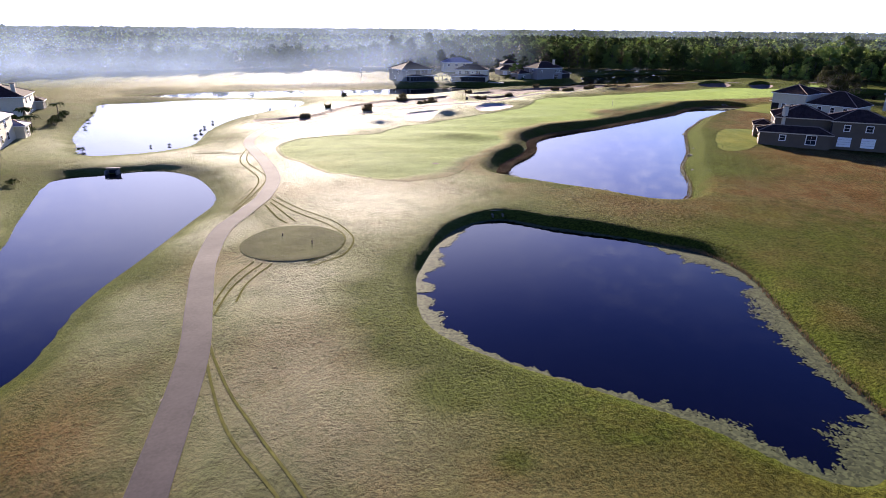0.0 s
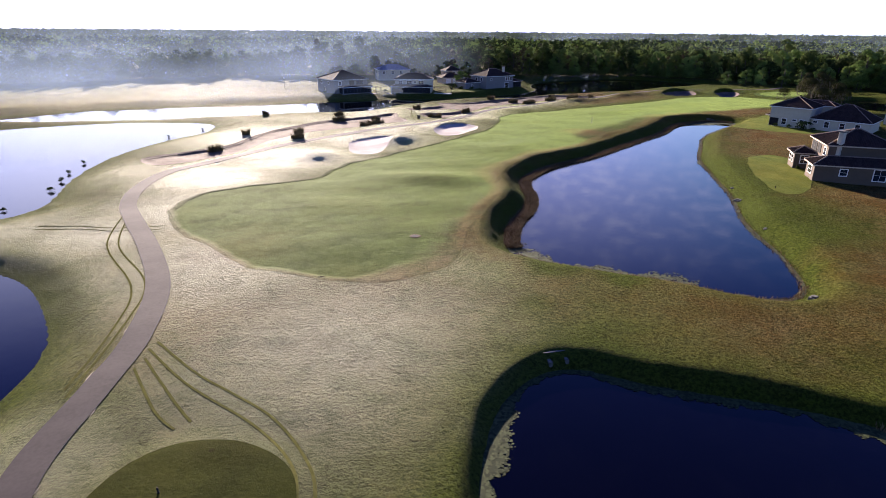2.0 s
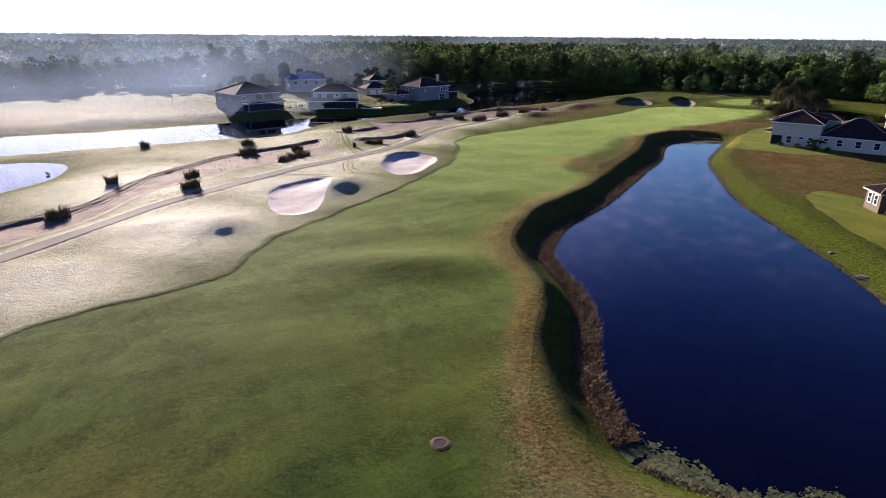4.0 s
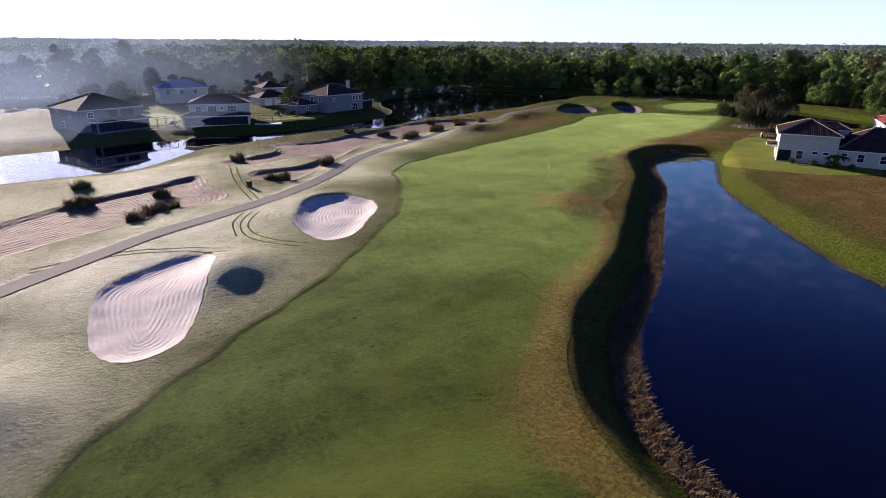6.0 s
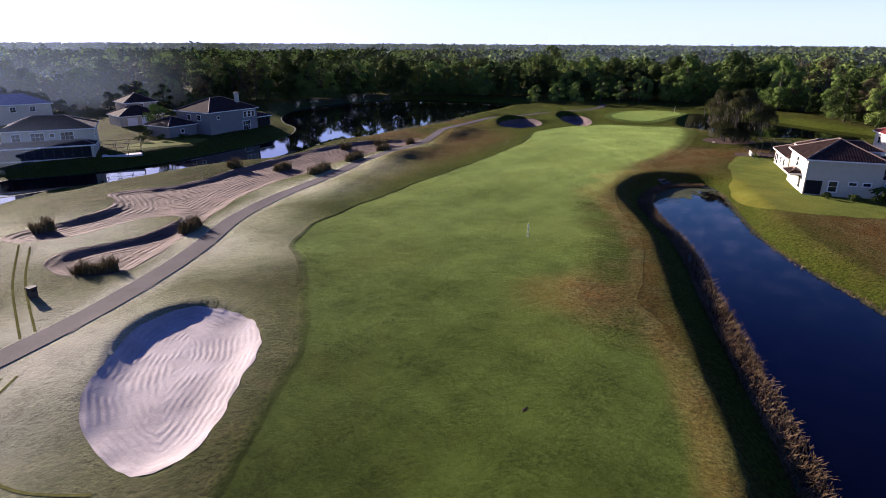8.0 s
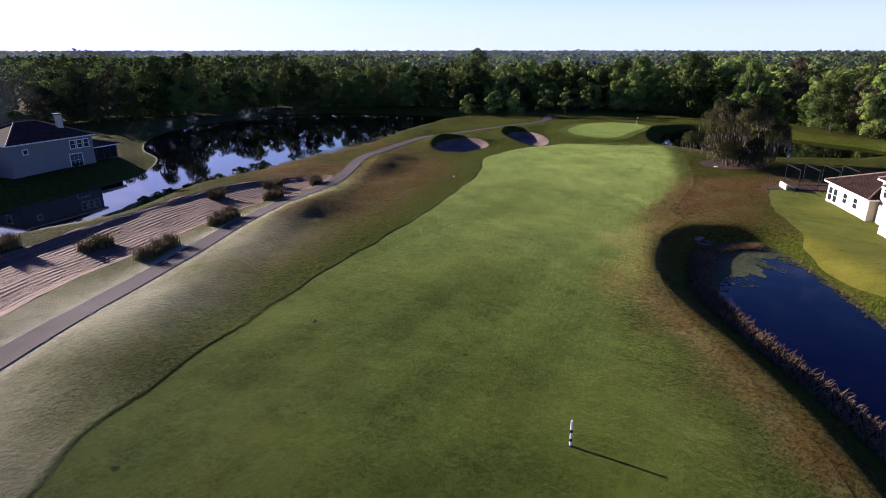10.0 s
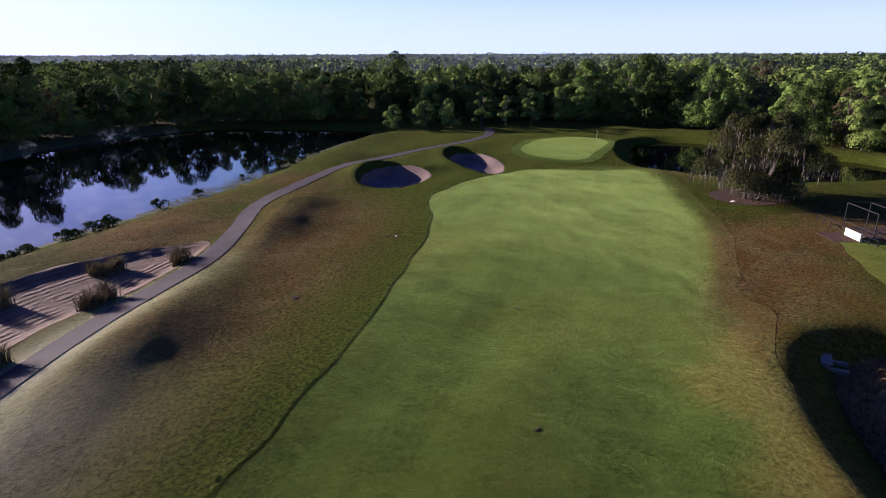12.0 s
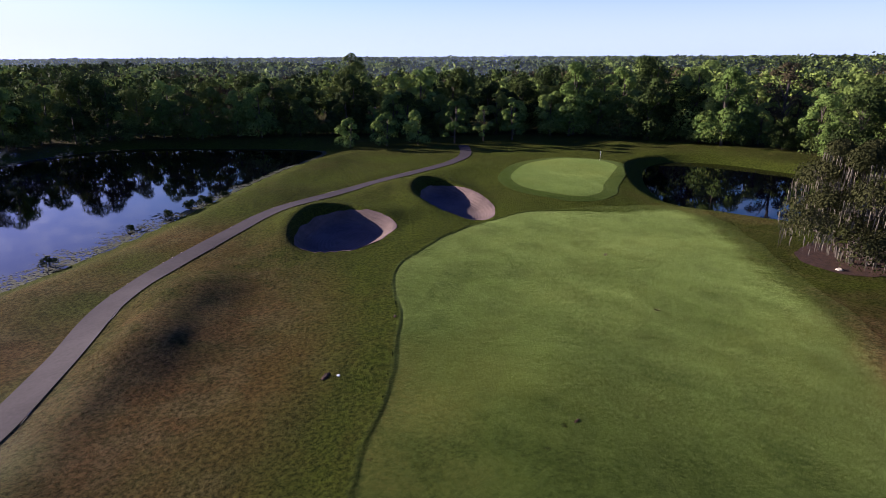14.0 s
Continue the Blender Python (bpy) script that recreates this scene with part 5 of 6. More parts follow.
M_YELLOW = plain("flag_cloth", (0.7, 0.6, 0.12), 0.8, 0.2, 0.1, 3, 0)
pole("yardage_pole", 51.9, 184.0, 1.75, 0.075, [(0.35, 0.55), (0.95, 1.15)], "white fairway marker pole with black bands")
pole("flagstick", 169.0, 248.6, 2.1, 0.03, [], "slim white flagstick with a yellow flag on the green", M_YELLOW)
for px, py in ((-17.3, 59.5), (-13.6, 57.5), (55.8, 115.3)):
    pole("marker_post", px, py, 0.45, 0.06, [(0.28, 0.36)], "short dark marker post in the grass", None, M_BARK)
def drain(px, py, size):
    """A sunken iron grate with bars and a worn turf collar."""
    top = empty("drain", at(px, py))
    v, f = [], []
    tube(v, f, [(0, 0, -0.12), (0, 0, 0.06)], [size, size * 0.96], 18)
    shape("pit", v, f, M_DARK, top)
    v, f = [], []
    for k in range(18):
        a, b = 6.2832 * k / 18, 6.2832 * (k + 1) / 18
        n = len(v)
        v += [(r * math.cos(t), r * math.sin(t), z) for t in (a, b) for r, z in ((size * 1.0, 0.075), (size * 1.25, 0.085), (size * 1.8, 0.035))]
        f += [[n, n + 1, n + 4, n + 3], [n + 1, n + 2, n + 5, n + 4]]
    shape("collar", v, f, M_MULCH, top, "bare brown earth collar")
    for k in range(5):
        bm = bmesh.new()
        x = (k - 2) * size * 0.36
        half = math.sqrt(max(size * size - x * x, 0.01)) * 0.95
        box(bm, x - 0.02, -half, 0.055, x + 0.02, half, 0.075)
        part("bar", bm, M_DARK, top)
    return tagged(top, "dark round drain grate in the fairway turf", "drain")


drain(-1.1, 98.7, 0.42)
drain(75.4, 229.8, 0.2)


def scar(px, py, long, wide, turn, seed):
    """A torn patch of turf: a low ragged heap of bare earth."""
    r = np.random.RandomState(seed)
    bm = bmesh.new()
    rim_v = [bm.verts.new((long * math.cos(a) * k, wide * math.sin(a) * k, 0.034)) for a, k in ((6.2832 * i / 14, r.uniform(0.6, 1.2)) for i in range(14))]
    top_v = [bm.verts.new((v.co.x * 0.5, v.co.y * 0.5, 0.06 + 0.04 * r.rand())) for v in rim_v]
    for i in range(14):
        bm.faces.new([rim_v[i], rim_v[(i + 1) % 14], top_v[(i + 1) % 14], top_v[i]])
    bm.faces.new(top_v)
    ob = part("turf_scar", bm, M_MULCH, None)
    ob.matrix_world = pose(*at(px, py), 0, 0, turn)
    return tagged(ob, "torn dark scar of bare earth in the turf", "turf scar", "scars in the turf")


for i, (px, py, long, wide, turn) in enumerate([(91.4, 235.2, 0.6, 0.2, 20), (-11, 87.4, 0.35, 0.15, 10), (84.1, 214.7, 0.5, 0.16, 70), (100.3, 237.3, 0.35, 0.15, 40), (122.2, 229.8, 0.6, 0.16, 10), (61, 167, 0.7, 0.18, 60), (46, 152, 0.4, 0.15, 30), (50, 205, 0.5, 0.15, 50), (95, 221, 0.3, 0.12, 0), (112, 222, 0.35, 0.12, 80), (30, 160, 0.35, 0.12, 20), (72, 206, 0.3, 0.14, 0)]):
    scar(px, py, long, wide, turn, 40 + i)
p = at(7.2, 194.2)
boxes("litter_bin", "dark wooden litter bin beside the cart path", "bin", p, 30, [("body", -0.35, -0.35, 0.0, 0.35, 0.35, 0.95, M_BARK), ("lid", -0.42, -0.42, 0.95, 0.42, 0.42, 1.05, M_DARK), ("slot", -0.25, -0.37, 0.62, 0.25, -0.34, 0.78, M_DARK)])


def stone(px, py, size, seed, material, label):
    bm = bmesh.new()
    bmesh.ops.create_icosphere(bm, subdivisions=2, radius=size)
    for v in bm.verts:
        v.co *= 0.8 + 0.35 * noise.noise(v.co * 2.2 / size + Vector((seed, 0, 0)))
        v.co.z *= 0.65
    ob = part("rock", bm, material, None)
    ob.matrix_world = pose(*at(px, py), 0, 0, seed * 40)
    return tagged(ob, label, "rock")


stone(130.8, 211.6, 0.5, 1, M_WHITE, "pale rounded rock at the edge of the mulch bed")
stone(91.9, 234.6, 0.16, 6, M_TRIM, "small white stone beside a torn patch of turf")
stone(52.2, 120.5, 0.45, 2, M_STONE, "grey rock on the pond bank")
stone(44, 100, 0.4, 3, M_STONE, "grey rock on the pond bank")
stone(23.5, 25.5, 0.3, 4, M_STONE, "grey rock by the scum at the pond's edge")

# ---- pressed tracks in the dew ----
def track(points, label="pair wheel track pressed dark in the dewy grass"):
    line = ring(points, 10, False)
    e = np.gradient(line, axis=0)
    e /= np.maximum(np.linalg.norm(e, axis=1), 1e-6)[:, None]
    n = np.stack([-e[:, 1], e[:, 0]], 1) * 0.11
    rows = np.stack([line - n, line + n], 1).reshape(-1, 2)
    z = lie(rows[:, 0], rows[:, 1]) + 0.025
    v = np.concatenate([rows, z[:, None]], 1)
    f = [[2 * i, 2 * i + 2, 2 * i + 3, 2 * i + 1] for i in range(len(line) - 1)]
    tagged(shape("wheel_track", v, f, M_TRACK), label, "track", kind="structure")


for t in ([(-18.6, 42.2), (-16.9, 37), (-13.6, 31.1), (-10.3, 26.6), (-6.1, 21.3), (-2, 16)], [(-16.7, 36), (-15.5, 33.1), (-11.9, 26.5), (-7.5, 21.3), (-3.4, 16)], [(-17.9, 40.7), (-18.3, 46.2), (-17.2, 51.6)], [(-18.7, 42), (-19.0, 47.4), (-18.2, 52)],
          [(-16.9, 43), (-17.2, 47), (-16.2, 51.4)], [(-22.6, 76), (-18.5, 71.2), (-12.9, 66), (-10.3, 62), (-9.4, 58.8), (-9.9, 54.8), (-12.4, 51.2)], [(-22.9, 75), (-18.9, 70), (-13.6, 65), (-11.1, 61.6), (-10.3, 58.6), (-10.8, 55.2), (-13, 52)],
          [(-23, 72.3), (-20, 67.1), (-18.2, 65.1)], [(-22.7, 73.6), (-19.4, 68.5), (-17.4, 65.7)], [(-37.5, 110), (-35, 98.6), (-28.4, 87), (-26.8, 79), (-26.6, 70)], [(-36.8, 110), (-33.8, 98.6), (-27.6, 88.2), (-26.2, 80), (-26.1, 69)],
          [(-46, 105.5), (-40.7, 105.2), (-36.5, 103.8), (-31, 104)], [(-46, 106.7), (-41, 106.2), (-37, 105), (-31.5, 105.2)], [(6.2, 180), (4.3, 175.6), (4.2, 172), (6.1, 168.2), (9, 166)], [(5.4, 180.3), (3.5, 176), (3.3, 171.6), (5, 167.6), (8, 165.2)], [(4.6, 180.8), (2.7, 176.4), (2.4, 171.4)],
          [(6.3, 209), (5.8, 198), (6.3, 186)], [(7.2, 208), (6.7, 198), (7.2, 186.8)], [(-16, 168.5), (-9, 170.4), (-3, 168.8), (1, 165)], [(-16, 169.4), (-9, 171.3), (-2.4, 169.7), (1.8, 166)]):
    track(t)

# ---- waterside growth ----
def blades(rng, base, tall, wide, lean, nodes=2):
    """Curved tapering blades from base places: arrays of places and faces."""
    n = len(base)
    a = rng.uniform(0, 6.28, n)
    out = np.stack([np.cos(a), np.sin(a), np.zeros(n)], 1)
    side = np.stack([-np.sin(a), np.cos(a), np.zeros(n)], 1)
    h = tall * rng.uniform(0.6, 1.2, n)
    l = h * lean * rng.uniform(0.1, 1.0, n)
    rows = []
    for k in range(nodes + 1):
        t = k / nodes
        c = base + out * (l * t * t)[:, None] + np.array((0, 0, 1)) * (h * (t - 0.25 * lean * t * t))[:, None]
        w = wide * (1 - 0.85 * t)
        rows += [c - side * w, c + side * w]
    v = np.stack(rows, 1)
    m = v.shape[1]
    f = np.concatenate([np.stack([np.arange(n) * m + 2 * k + j for j in (0, 1, 3, 2)], 1) for k in range(nodes)])
    return v.reshape(-1, 3), f


def shore_points(rng, line, lo, hi, n, d0, d1):
    """Places on a stretch of a shore, from d0 to d1 metres out over the water."""
    seg = line[lo:hi]
    k = rng.randint(0, len(seg) - 1, n)
    t = rng.rand(n)[:, None]
    e = seg[k + 1] - seg[k]
    p = seg[k] + e * t
    nrm = np.stack([e[:, 1], -e[:, 0]], 1) / np.maximum(np.linalg.norm(e, axis=1), 1e-6)[:, None]
    test = inside(line, p[:, 0] + nrm[:, 0] * 0.5, p[:, 1] + nrm[:, 1] * 0.5)
    nrm = nrm * np.where(test > 0, 1, -1)[:, None]
    return p + nrm * rng.uniform(d0, d1, n)[:, None]


rng = np.random.RandomState(21)
shore_b = PONDS[1][1]
q = shore_points(rng, shore_b, 2, 138, 26000, -0.3, 2.1)
q = q[np.abs(waves(q[:, 0], q[:, 1], 14, 41)) * 0.9 + rng.rand(len(q)) > 0.25]
v, f = blades(rng, np.concatenate([q, np.full((len(q), 1), WATER - 0.1)], 1), 0.75, 0.06, 1.0)
tagged(shape("reeds", v, f, M_REED), "dry brown reeds along the foot of the bank", "reeds", kind="stuff")
shore_a = PONDS[0][1]
q = shore_points(rng, shore_a, 56, 100, 2600, -0.8, 0.6)
v, f = blades(rng, np.concatenate([q, np.full((len(q), 1), -1.05)], 1), 0.5, 0.05, 0.7)
tagged(shape("reeds", v, f, M_REED), "low dry rushes round the pond's edge", "reeds", kind="stuff")
q = np.concatenate([shore_points(rng, shore_b, 144, 250, 3000, -0.4, 0.7)])
v, f = blades(rng, np.concatenate([q, np.full((len(q), 1), WATER - 0.05)], 1), 0.45, 0.05, 0.7)
tagged(shape("reeds", v, f, M_REED), "sparse low rushes along the garden side of the pond", "reeds", kind="stuff")


def scum(line, level, width, count, seed, label):
    """Ragged flakes of scum along a shore, thinning out over the water; width gives its reach at a place."""
    rng = np.random.RandomState(seed)
    q = shore_points(rng, line, 0, len(line), count, 0.0, 1.0)
    p0 = shore_points(np.random.RandomState(seed), line, 0, len(line), count, 0.0, 0.0)
    reach = np.maximum(width(p0[:, 0] / K, p0[:, 1] / K) * (1 + 0.45 * waves(p0[:, 0], p0[:, 1], 13, seed) + 0.25 * waves(p0[:, 0], p0[:, 1], 4.3, seed + 1) + 0.2 * waves(p0[:, 0], p0[:, 1], 1.7, seed + 2)), 0.1)
    far = rng.rand(count) ** 1.15 * rng.uniform(0.7, 1.15, count)
    q = p0 + (q - p0) / np.maximum(np.linalg.norm(q - p0, axis=1), 1e-6)[:, None] * (reach * far - 0.15)[:, None]
    size = rng.uniform(0.08, 0.3, count) * (1.15 - 0.6 * far)
    a = rng.rand(count, 1) * 6.28 + np.arange(6) * 1.0472
    r = size[:, None] * rng.uniform(0.5, 1.25, (count, 6))
    v = np.stack([q[:, :1] + r * np.cos(a), q[:, 1:] + r * np.sin(a), np.repeat(level + 0.012 + 0.03 * rng.rand(count, 1), 6, 1)], 2).reshape(-1, 3)
    tagged(shape("pond_scum", v, np.arange(6 * count).reshape(-1, 6), M_ALGAE), label, "pond scum", kind="stuff")


scum(shore_a, -1.0, lambda x, y: 0.9 + 1.7 * ease(x, 22, 30) + 1.6 * ease(-y, -33, -25) + 1.3 * ease(-x, -3, 2), 42000, 51, "grey-green scum and weed floating along the pond's edge")
scum(shore_b, WATER, lambda x, y: 0.7 + 1.6 * ease(-y, -128, -96) * (x < 26) + 6.0 * ease(y, 185, 194), 34000, 53, "pale scum floating along the pond's edge")
M_CARPET = plain("weed_carpet", (0.040, 0.050, 0.024), 0.9, 0.1, 0.45, 0.8, 0.03)
cover("pond_scum", np.minimum.reduce([inside(shore_b) + 0.3, GY - 189.4 * K + 1.3 * waves(GX, GY, 11, 57) + 0.5 * waves(GX, GY, 3.5, 58), GX - 79 * K]), 0, M_CARPET, "grey-green weed carpet closing the pond's end", "pond scum", "stuff", WATER + 0.02)
scum(PONDS[5][1], WATER, lambda x, y: (0.7 + 3.6 * np.exp(-((x - 104) / 26) ** 2)) * (y < 275 + 0.45 * (x - 95) + 5), 22000, 55, "grey-green weed along the lake shore")


def shrub(name, place, size, seed, material, label, category="shrub", group=""):
    rng = np.random.RandomState(seed)
    top = empty(name, place, rng.uniform(0, 360))
    c, r = lobes(rng, 7, size * 0.8, size * 0.25, size * 0.8, size * 0.42)
    v, f = leaves(rng, c, r, 620, size * 0.13)
    shape("foliage", v, f, material, top)
    v, f = [], []
    for i in range(4):
        tube(v, f, [(0, 0, -0.3), tuple(c[i] * 0.5), tuple(c[i])], [size * 0.04, size * 0.03, size * 0.01], 5)
    shape("stems", v, f, M_BARK, top)
    return tagged(top, label, category, group)


for i, (px, py, s) in enumerate([(53.2, 255.6, 1.5), (55.4, 257.4, 1.3), (57.6, 258.6, 1.5), (61, 260.3, 1.3), (62.6, 261.2, 1.5), (64.4, 262, 1.4), (65.8, 262.8, 1.2), (67.4, 263.4, 1.5), (71.2, 265.2, 1.8), (72.9, 266, 1.5), (74.8, 266.4, 1.9), (76.6, 267.2, 2.0), (85.2, 272, 1.7), (92.2, 275, 1.3), (103.7, 281.2, 0.9), (109.2, 283, 1.2), (113.4, 284.2, 1.7), (115.4, 284.6, 1.8), (117, 285.4, 1.3), (120.4, 286.6, 1.2)]):
    shrub("shrub", (px * K, py * K, WATER - 0.1), s, 300 + i, M_SHRUB, "dark leafy water shrub at the lake shore", group="shrubs along the lake shore")
for i, (px, py, s) in enumerate([(-59, 116, 0.9), (-56, 117.5, 1.0), (-54.8, 128, 1.3), (-56, 134, 1.4), (-57.5, 140, 1.2), (-58.5, 148, 1.3), (-85, 138, 1.2), (-90, 148, 1.3), (-97, 162, 1.4), (-104, 180, 1.2), (-52, 176, 1.0), (-47, 186, 1.0), (-70, 111, 1.8)]):
    shrub("shrub", (px * K, py * K, -1.0), s * 0.6, 340 + i, M_SHRUB, "low tuft of water weed in the shallows", group="tufts along the pond shore")


def ornamental(px, py, long, turn, seed):
    """A strip of tall ornamental grass, many arching blades."""
    rng = np.random.RandomState(seed)
    n = int(190 * long)
    base = np.stack([rng.uniform(-long / 2, long / 2, n), rng.normal(size=n) * 0.42, np.full(n, -0.1)], 1)
    v, f = blades(rng, base, 1.75, 0.06, 0.8, 3)
    v[:, 2] *= 1 + 0.25 * np.sin(v[:, 0] * 2.3 + seed)
    ob = shape("ornamental_grass", v, f, M_BLADE)
    ob.matrix_world = pose(*at(px, py), 0, 0, turn)
    return tagged(ob, "brown tufted ornamental grass on the sand", "ornamental grass", "grass clumps in the waste bunkers")


for i, (px, py, long, turn) in enumerate([(-37, 156.5, 3.4, 60), (-34, 173, 2.0, 20), (-22.4, 174.3, 2.6, 40), (-14, 194.7, 4.2, 35), (-4.4, 187.2, 5.0, 25), (-7.4, 183.8, 2.8, 60), (12, 198.8, 4.4, 5), (22.3, 207.5, 3.6, 50), (8.4, 215.5, 2.6, 20), (43, 235.6, 4.2, 30), (46.8, 228.6, 6.2, 38),
                                          (55.8, 234.2, 5.6, 36), (65.2, 240.6, 3.6, 30), (69, 248.4, 3.4, 10), (74.3, 245.4, 3.0, 60), (-21.6, 165.6, 3.2, 40), (-14.4, 203.8, 3.0, 30), (-4.3, 196.2, 2.6, 30), (-34.6, 204.9, 1.8, 0), (60, 246.5, 2.6, 20), (36, 239, 2.8, 30)]):
    ornamental(px, py, long, turn, 400 + i)

# ---- the live oak and garden plants ----
def live_oak(px, py):
    rng = np.random.RandomState(77)
    p = at(px, py)
    top = empty("live_oak", p)
    c, r = lobes(rng, 34, 11.0, 1.3, 12.5, 2.9)
    for k in range(5):
        a = k * 1.26 + 0.4
        foot = Vector((1.6 * math.cos(a), 1.6 * math.sin(a), -0.4))
        for j in range(3):
            goal = Vector(c[(k * 7 + j * 3) % 34])
            v, f = [], []
            tube(v, f, [tuple(foot), tuple(foot * 1.4 + Vector((0, 0, 2.6))), tuple(foot * 0.5 + goal * 0.6), tuple(goal)], [0.34, 0.27, 0.15, 0.04], 7)
            shape("trunk", v, f, M_BARK, top, "leaning grey trunk")
    v, f = leaves(rng, c, r, 52000, 0.23, 0.85, 0.4, 0.6)
    shape("crown", v, f, M_MOSSOAK, top)
    n = 2400
    k = rng.randint(0, 34, n)
    a = rng.uniform(0, 6.28, n)
    base = c[k] + np.stack([np.cos(a) * r[k] * 0.95, np.sin(a) * r[k] * 0.95, -r[k] * rng.uniform(0.0, 0.7, n)], 1)
    base[:, 2] = np.maximum(base[:, 2], 2.4)
    v, f = blades(rng, base, -1.05, 0.05, 0.08, 2)
    shape("moss", v, f, M_MOSS, top, "pale hanging moss strands")["kind"] = "stuff"
    tagged(top, "sprawling live oak hung with grey moss over a mulch bed", "tree")


live_oak(134.8, 210.5)
bed = ring([(130, 212.5), (132, 215), (136, 215), (139.5, 212.5), (139.5, 208), (136, 205.5), (132, 207.5), (130, 210)])
cover("mulch_bed", inside(bed) + 0.3 * waves(GX, GY, 4, 61), 0.04, M_MULCH, "reddish leaf mulch under the oak", "mulch bed")
small = [tree("tree", 210, 6.5, 2.6, 2600, 0.27, M_LEAF_LIGHT, 0.12, 11, "small fresh green tree in front of the wood"), tree("tree", 211, 7.5, 1.8, 2200, 0.26, M_LEAF_LIGHT, 0.12, 11, "slim young tree in front of the wood")]
for i, (px, py, k, s) in enumerate([(156.5, 301.5, 0, 1.7), (166.5, 295, 0, 1.35), (171.5, 290.5, 0, 1.4), (177.5, 285, 1, 1.6), (183, 281, 1, 1.35), (188, 276.5, 1, 1.45), (160.5, 300, 0, 1.2), (8, 340, 0, 1.2), (-12, 336, 1, 1.3), (38, 345, 1, 1.1), (-30, 330, 0, 1.3)]):
    m = pose(*at(px, py), 0, 0, i * 77)
    if i in (0, 1):
        small[k].matrix_world = m @ Matrix.Scale(s, 4)
        tagged(small[k], group="small trees before the wood")
    else:
        t = copy_thing(small[k], m)
        t.scale = (s, s, s)
garden = tree("tree", 220, 8.0, 3.6, 3000, 0.3, M_LEAF_LIGHT, 0.12, 20, "rounded green garden tree between the houses")
garden.matrix_world = pose(*at(33, 288))
for i, (px, py, s) in enumerate([(30, 283, 2.0), (27.5, 276, 1.7), (31, 275, 1.7), (35, 274, 1.6), (96.5, 173.5, 1.1), (98, 171, 1.2), (99.5, 168.5, 1.6), (101, 166, 1.2), (68, 127, 0.8), (65.5, 120.2, 0.7), (-62.5, 81.5, 1.2), (-92, 138, 2.2), (-94, 143, 2.4), (-89, 125, 1.9), (-97, 150, 2.2), (-96, 128, 2.4), (-99, 133, 2.2), (-92, 120, 1.8), (-103, 140, 2.0), (-22, 262, 1.2), (0.5, 268, 1.3)]):
    shrub("shrub", at(px, py), s, 500 + i, M_SHRUB, "clipped green shrub beside a house", group="garden shrubs")


def palm(px, py, tall, seed):
    rng = np.random.RandomState(seed)
    top = empty("palm_tree", at(px, py))
    v, f = [], []
    tube(v, f, [(0, 0, -0.3), (0.1, 0.05, tall * 0.5), (0.2, 0, tall)], [0.2, 0.15, 0.13], 8)
    shape("trunk", v, f, M_BARK, top)
    for k in range(14):
        a = k * 2.4
        vs, fs = [], []
        for j in range(7):
            t = j / 6
            c = Vector((0.2 + math.cos(a) * 2.4 * t, math.sin(a) * 2.4 * t, tall + 0.9 * t - 1.9 * t * t * (0.6 + 0.5 * rng.rand())))
            side = Vector((-math.sin(a), math.cos(a), -0.3)) * 0.42 * math.sin(math.pi * min(1, t * 0.9 + 0.08))
            vs += [tuple(c - side), tuple(c + Vector((0, 0, 0.08))), tuple(c + side)]
        for j in range(6):
            fs += [[3 * j, 3 * j + 1, 3 * j + 4, 3 * j + 3], [3 * j + 1, 3 * j + 2, 3 * j + 5, 3 * j + 4]]
        shape("frond", vs, fs, M_SHRUB, top)
    return tagged(top, "garden palm with arching fronds", "palm tree")


palm(-96, 146, 4.8, 4)
palm(-90, 127, 4.2, 5)
palm(-94, 131, 5.5, 1)
palm(-98, 137, 4.5, 2)
palm(100.2, 168.2, 2.2, 3)


def street_lamp(px, py):
    top = empty("street_lamp", at(px, py))
    v, f = [], []
    tube(v, f, [(0, 0, -0.2), (0, 0, 4.2)], [0.09, 0.06], 8)
    shape("post", v, f, M_DARK, top)
    v, f = [], []
    tube(v, f, [(0, 0, 4.2), (0, 0, 4.35), (0, 0, 4.75), (0, 0, 4.9)], [0.1, 0.3, 0.26, 0.05], 10)
    shape("globe", v, f, M_TRIM, top, "white globe")
    return tagged(top, "street lamp with a white globe by the far road", "street lamp", "street lamps")


for px, py in ((-160, 285), (-128, 300), (-95, 318), (-62, 325), (-40, 288)):
    street_lamp(px, py)

# ---- morning mist and distance haze sheets ----
def mist(points, tall, label):
    """A translucent sheet along a plan line that carries mist and haze."""
    line = ring(points, 10, False)
    n = len(line)
    v = np.concatenate([np.concatenate([line, np.full((n, 1), h)], 1) for h in (-1.0, tall)])
    f = [[i, i + 1, n + i + 1, n + i] for i in range(n - 1)]
    ob = shape("mist", v, f, M_MIST_HAZE)
    uv = ob.data.uv_layers.new(name="UVMap")
    for loop in ob.data.loops:
        k = loop.vertex_index
        uv.data[loop.index].uv = ((k % n) / (n - 1), float(k >= n))
    tagged(ob, label, "mist", kind="stuff")


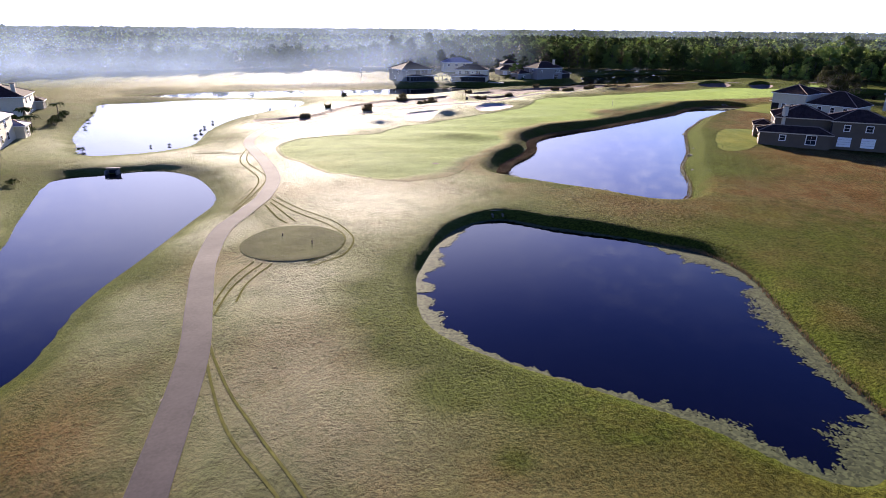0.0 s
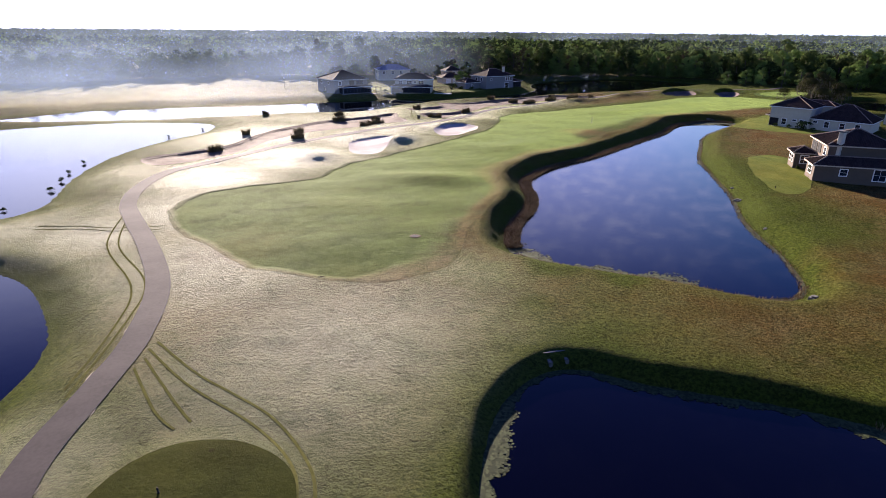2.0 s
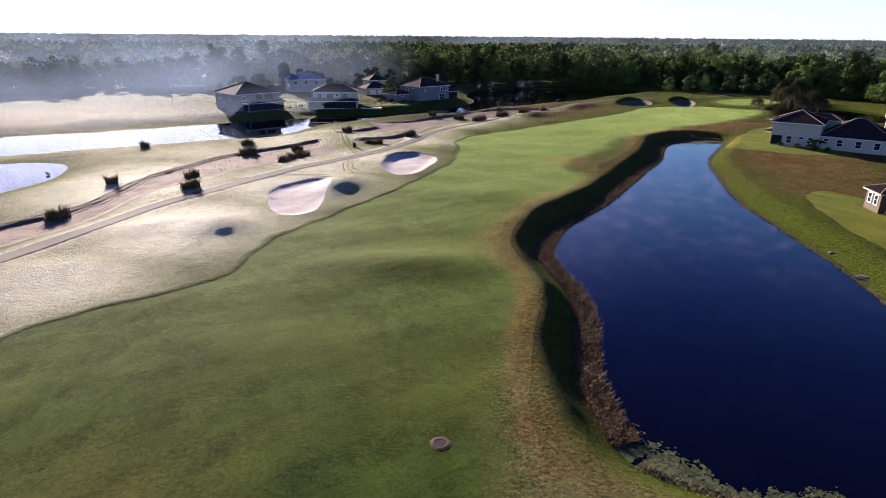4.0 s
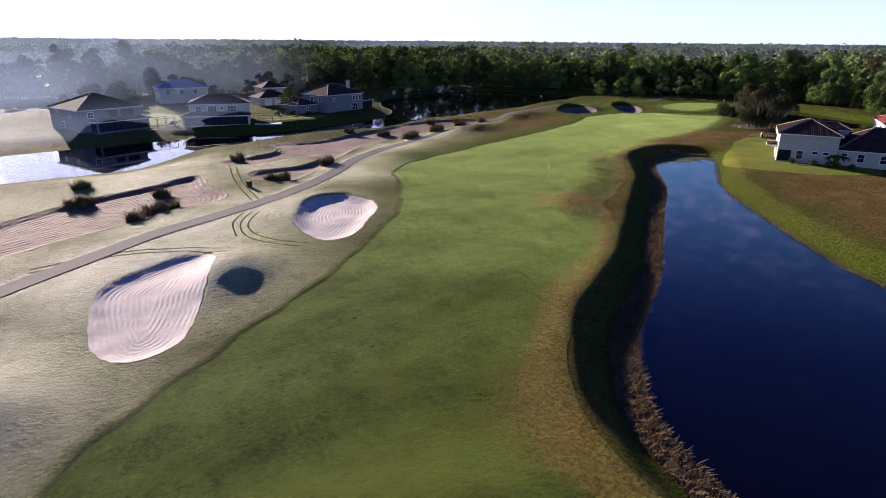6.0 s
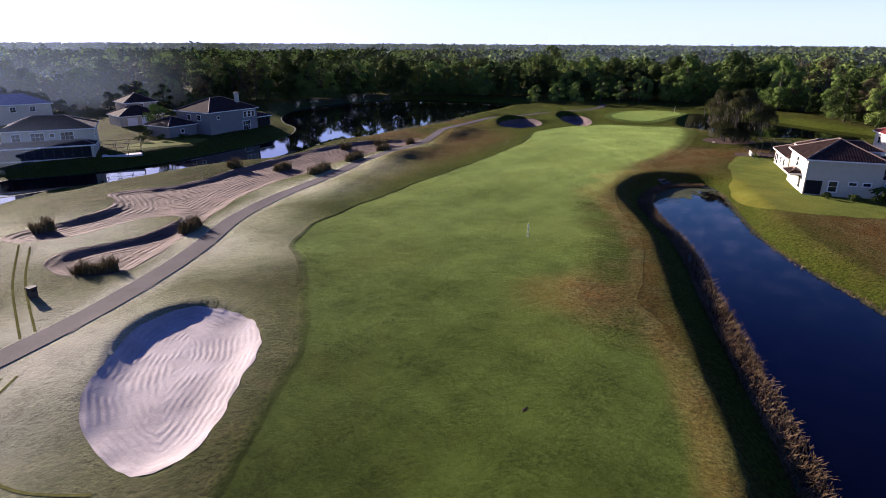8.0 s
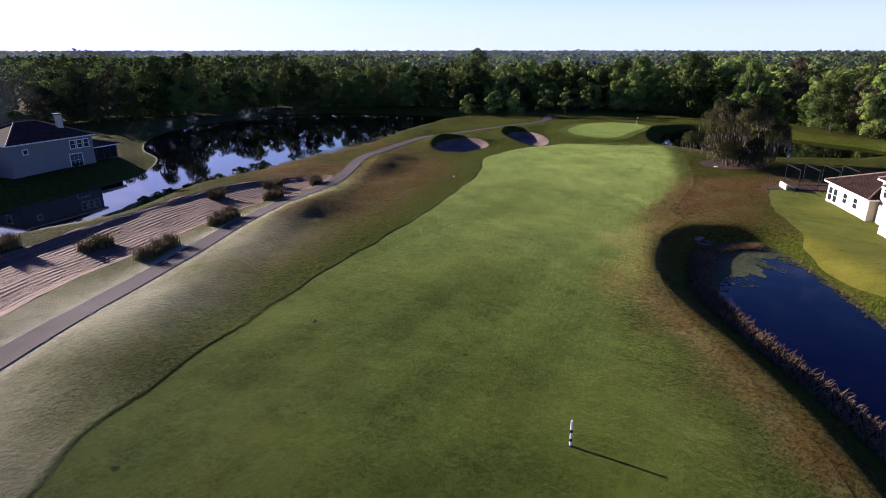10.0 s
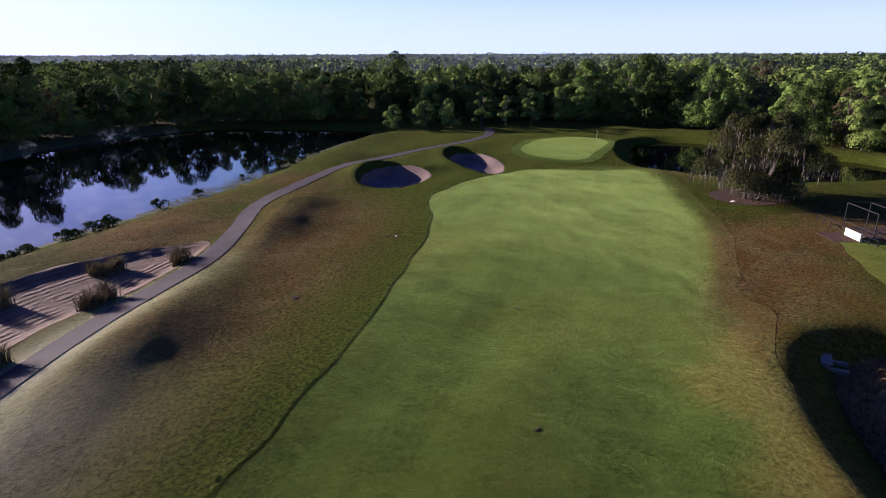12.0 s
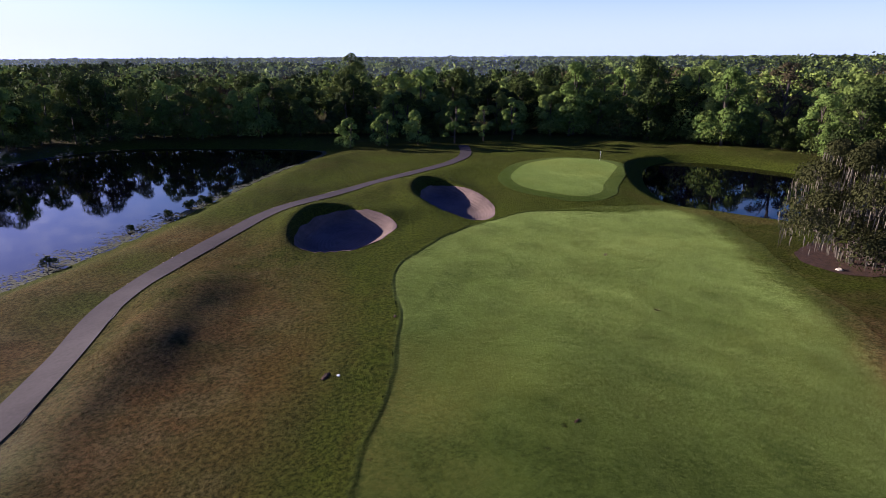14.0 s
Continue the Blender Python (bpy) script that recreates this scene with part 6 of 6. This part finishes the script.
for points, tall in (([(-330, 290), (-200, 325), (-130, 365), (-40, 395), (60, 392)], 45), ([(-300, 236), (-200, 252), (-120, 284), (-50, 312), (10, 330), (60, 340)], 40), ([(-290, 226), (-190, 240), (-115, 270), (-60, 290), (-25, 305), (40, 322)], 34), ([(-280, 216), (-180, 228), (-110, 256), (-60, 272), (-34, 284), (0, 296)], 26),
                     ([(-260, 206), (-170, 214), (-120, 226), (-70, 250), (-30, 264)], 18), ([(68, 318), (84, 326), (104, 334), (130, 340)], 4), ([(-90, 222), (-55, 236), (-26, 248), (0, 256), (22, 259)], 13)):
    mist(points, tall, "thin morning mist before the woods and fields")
# curved sheets added to put blue distance haze over the far woods
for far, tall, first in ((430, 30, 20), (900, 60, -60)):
    mist([(20 + far * math.sin(radians(a)), 90 + far * math.cos(radians(a))) for a in range(first, 141, 10)], tall, "faint blue sheet with distance haze in its colour over the far woods")

# ---- tufts of rough grass ----
rng = np.random.RandomState(91)
n = 90000
x = rng.uniform(-62, 150, n)
y = rng.uniform(18, 330, n)
near = np.abs(x - np.interp(y, [0, 60, 120, 200, 250, 330], [-4, -8, -2, 45, 90, 130])) < 52
x, y = x[near], y[near]
i = np.clip(np.searchsorted(XS, x), 0, NX - 1) + NX * np.clip(np.searchsorted(YS, y), 0, NY - 1)
bare = np.maximum.reduce([D_FAIR, D_GREEN + 2.4, D_TEE, D_PATH, D_SAND, D_WASTE, ALL_PONDS - 0.5, inside(bed)])
keep = (bare[i] < -0.3) & (rng.rand(len(x)) < 0.32 - 0.5 * dew_glare[i])
x, y, i = (np.repeat(a[keep], 3) for a in (x, y, i))
x, y = x + rng.normal(size=len(x)) * 0.12, y + rng.normal(size=len(x)) * 0.12
v, f = blades(rng, np.stack([x, y, lie(x, y) - 0.03], 1), 0.09, 0.06, 1.4, 1)
tufts = tagged(shape("grass_tufts", v, f, M_TURF), "coarse uneven tufts of rough grass", "grass", kind="stuff")
layer = tufts.data.attributes.new("turf", "FLOAT_COLOR", "POINT")
layer.data.foreach_set("color", np.repeat(np.stack([lush, dry, dew_glare, wood], 1)[i], 4, 0).astype(np.float32).ravel())
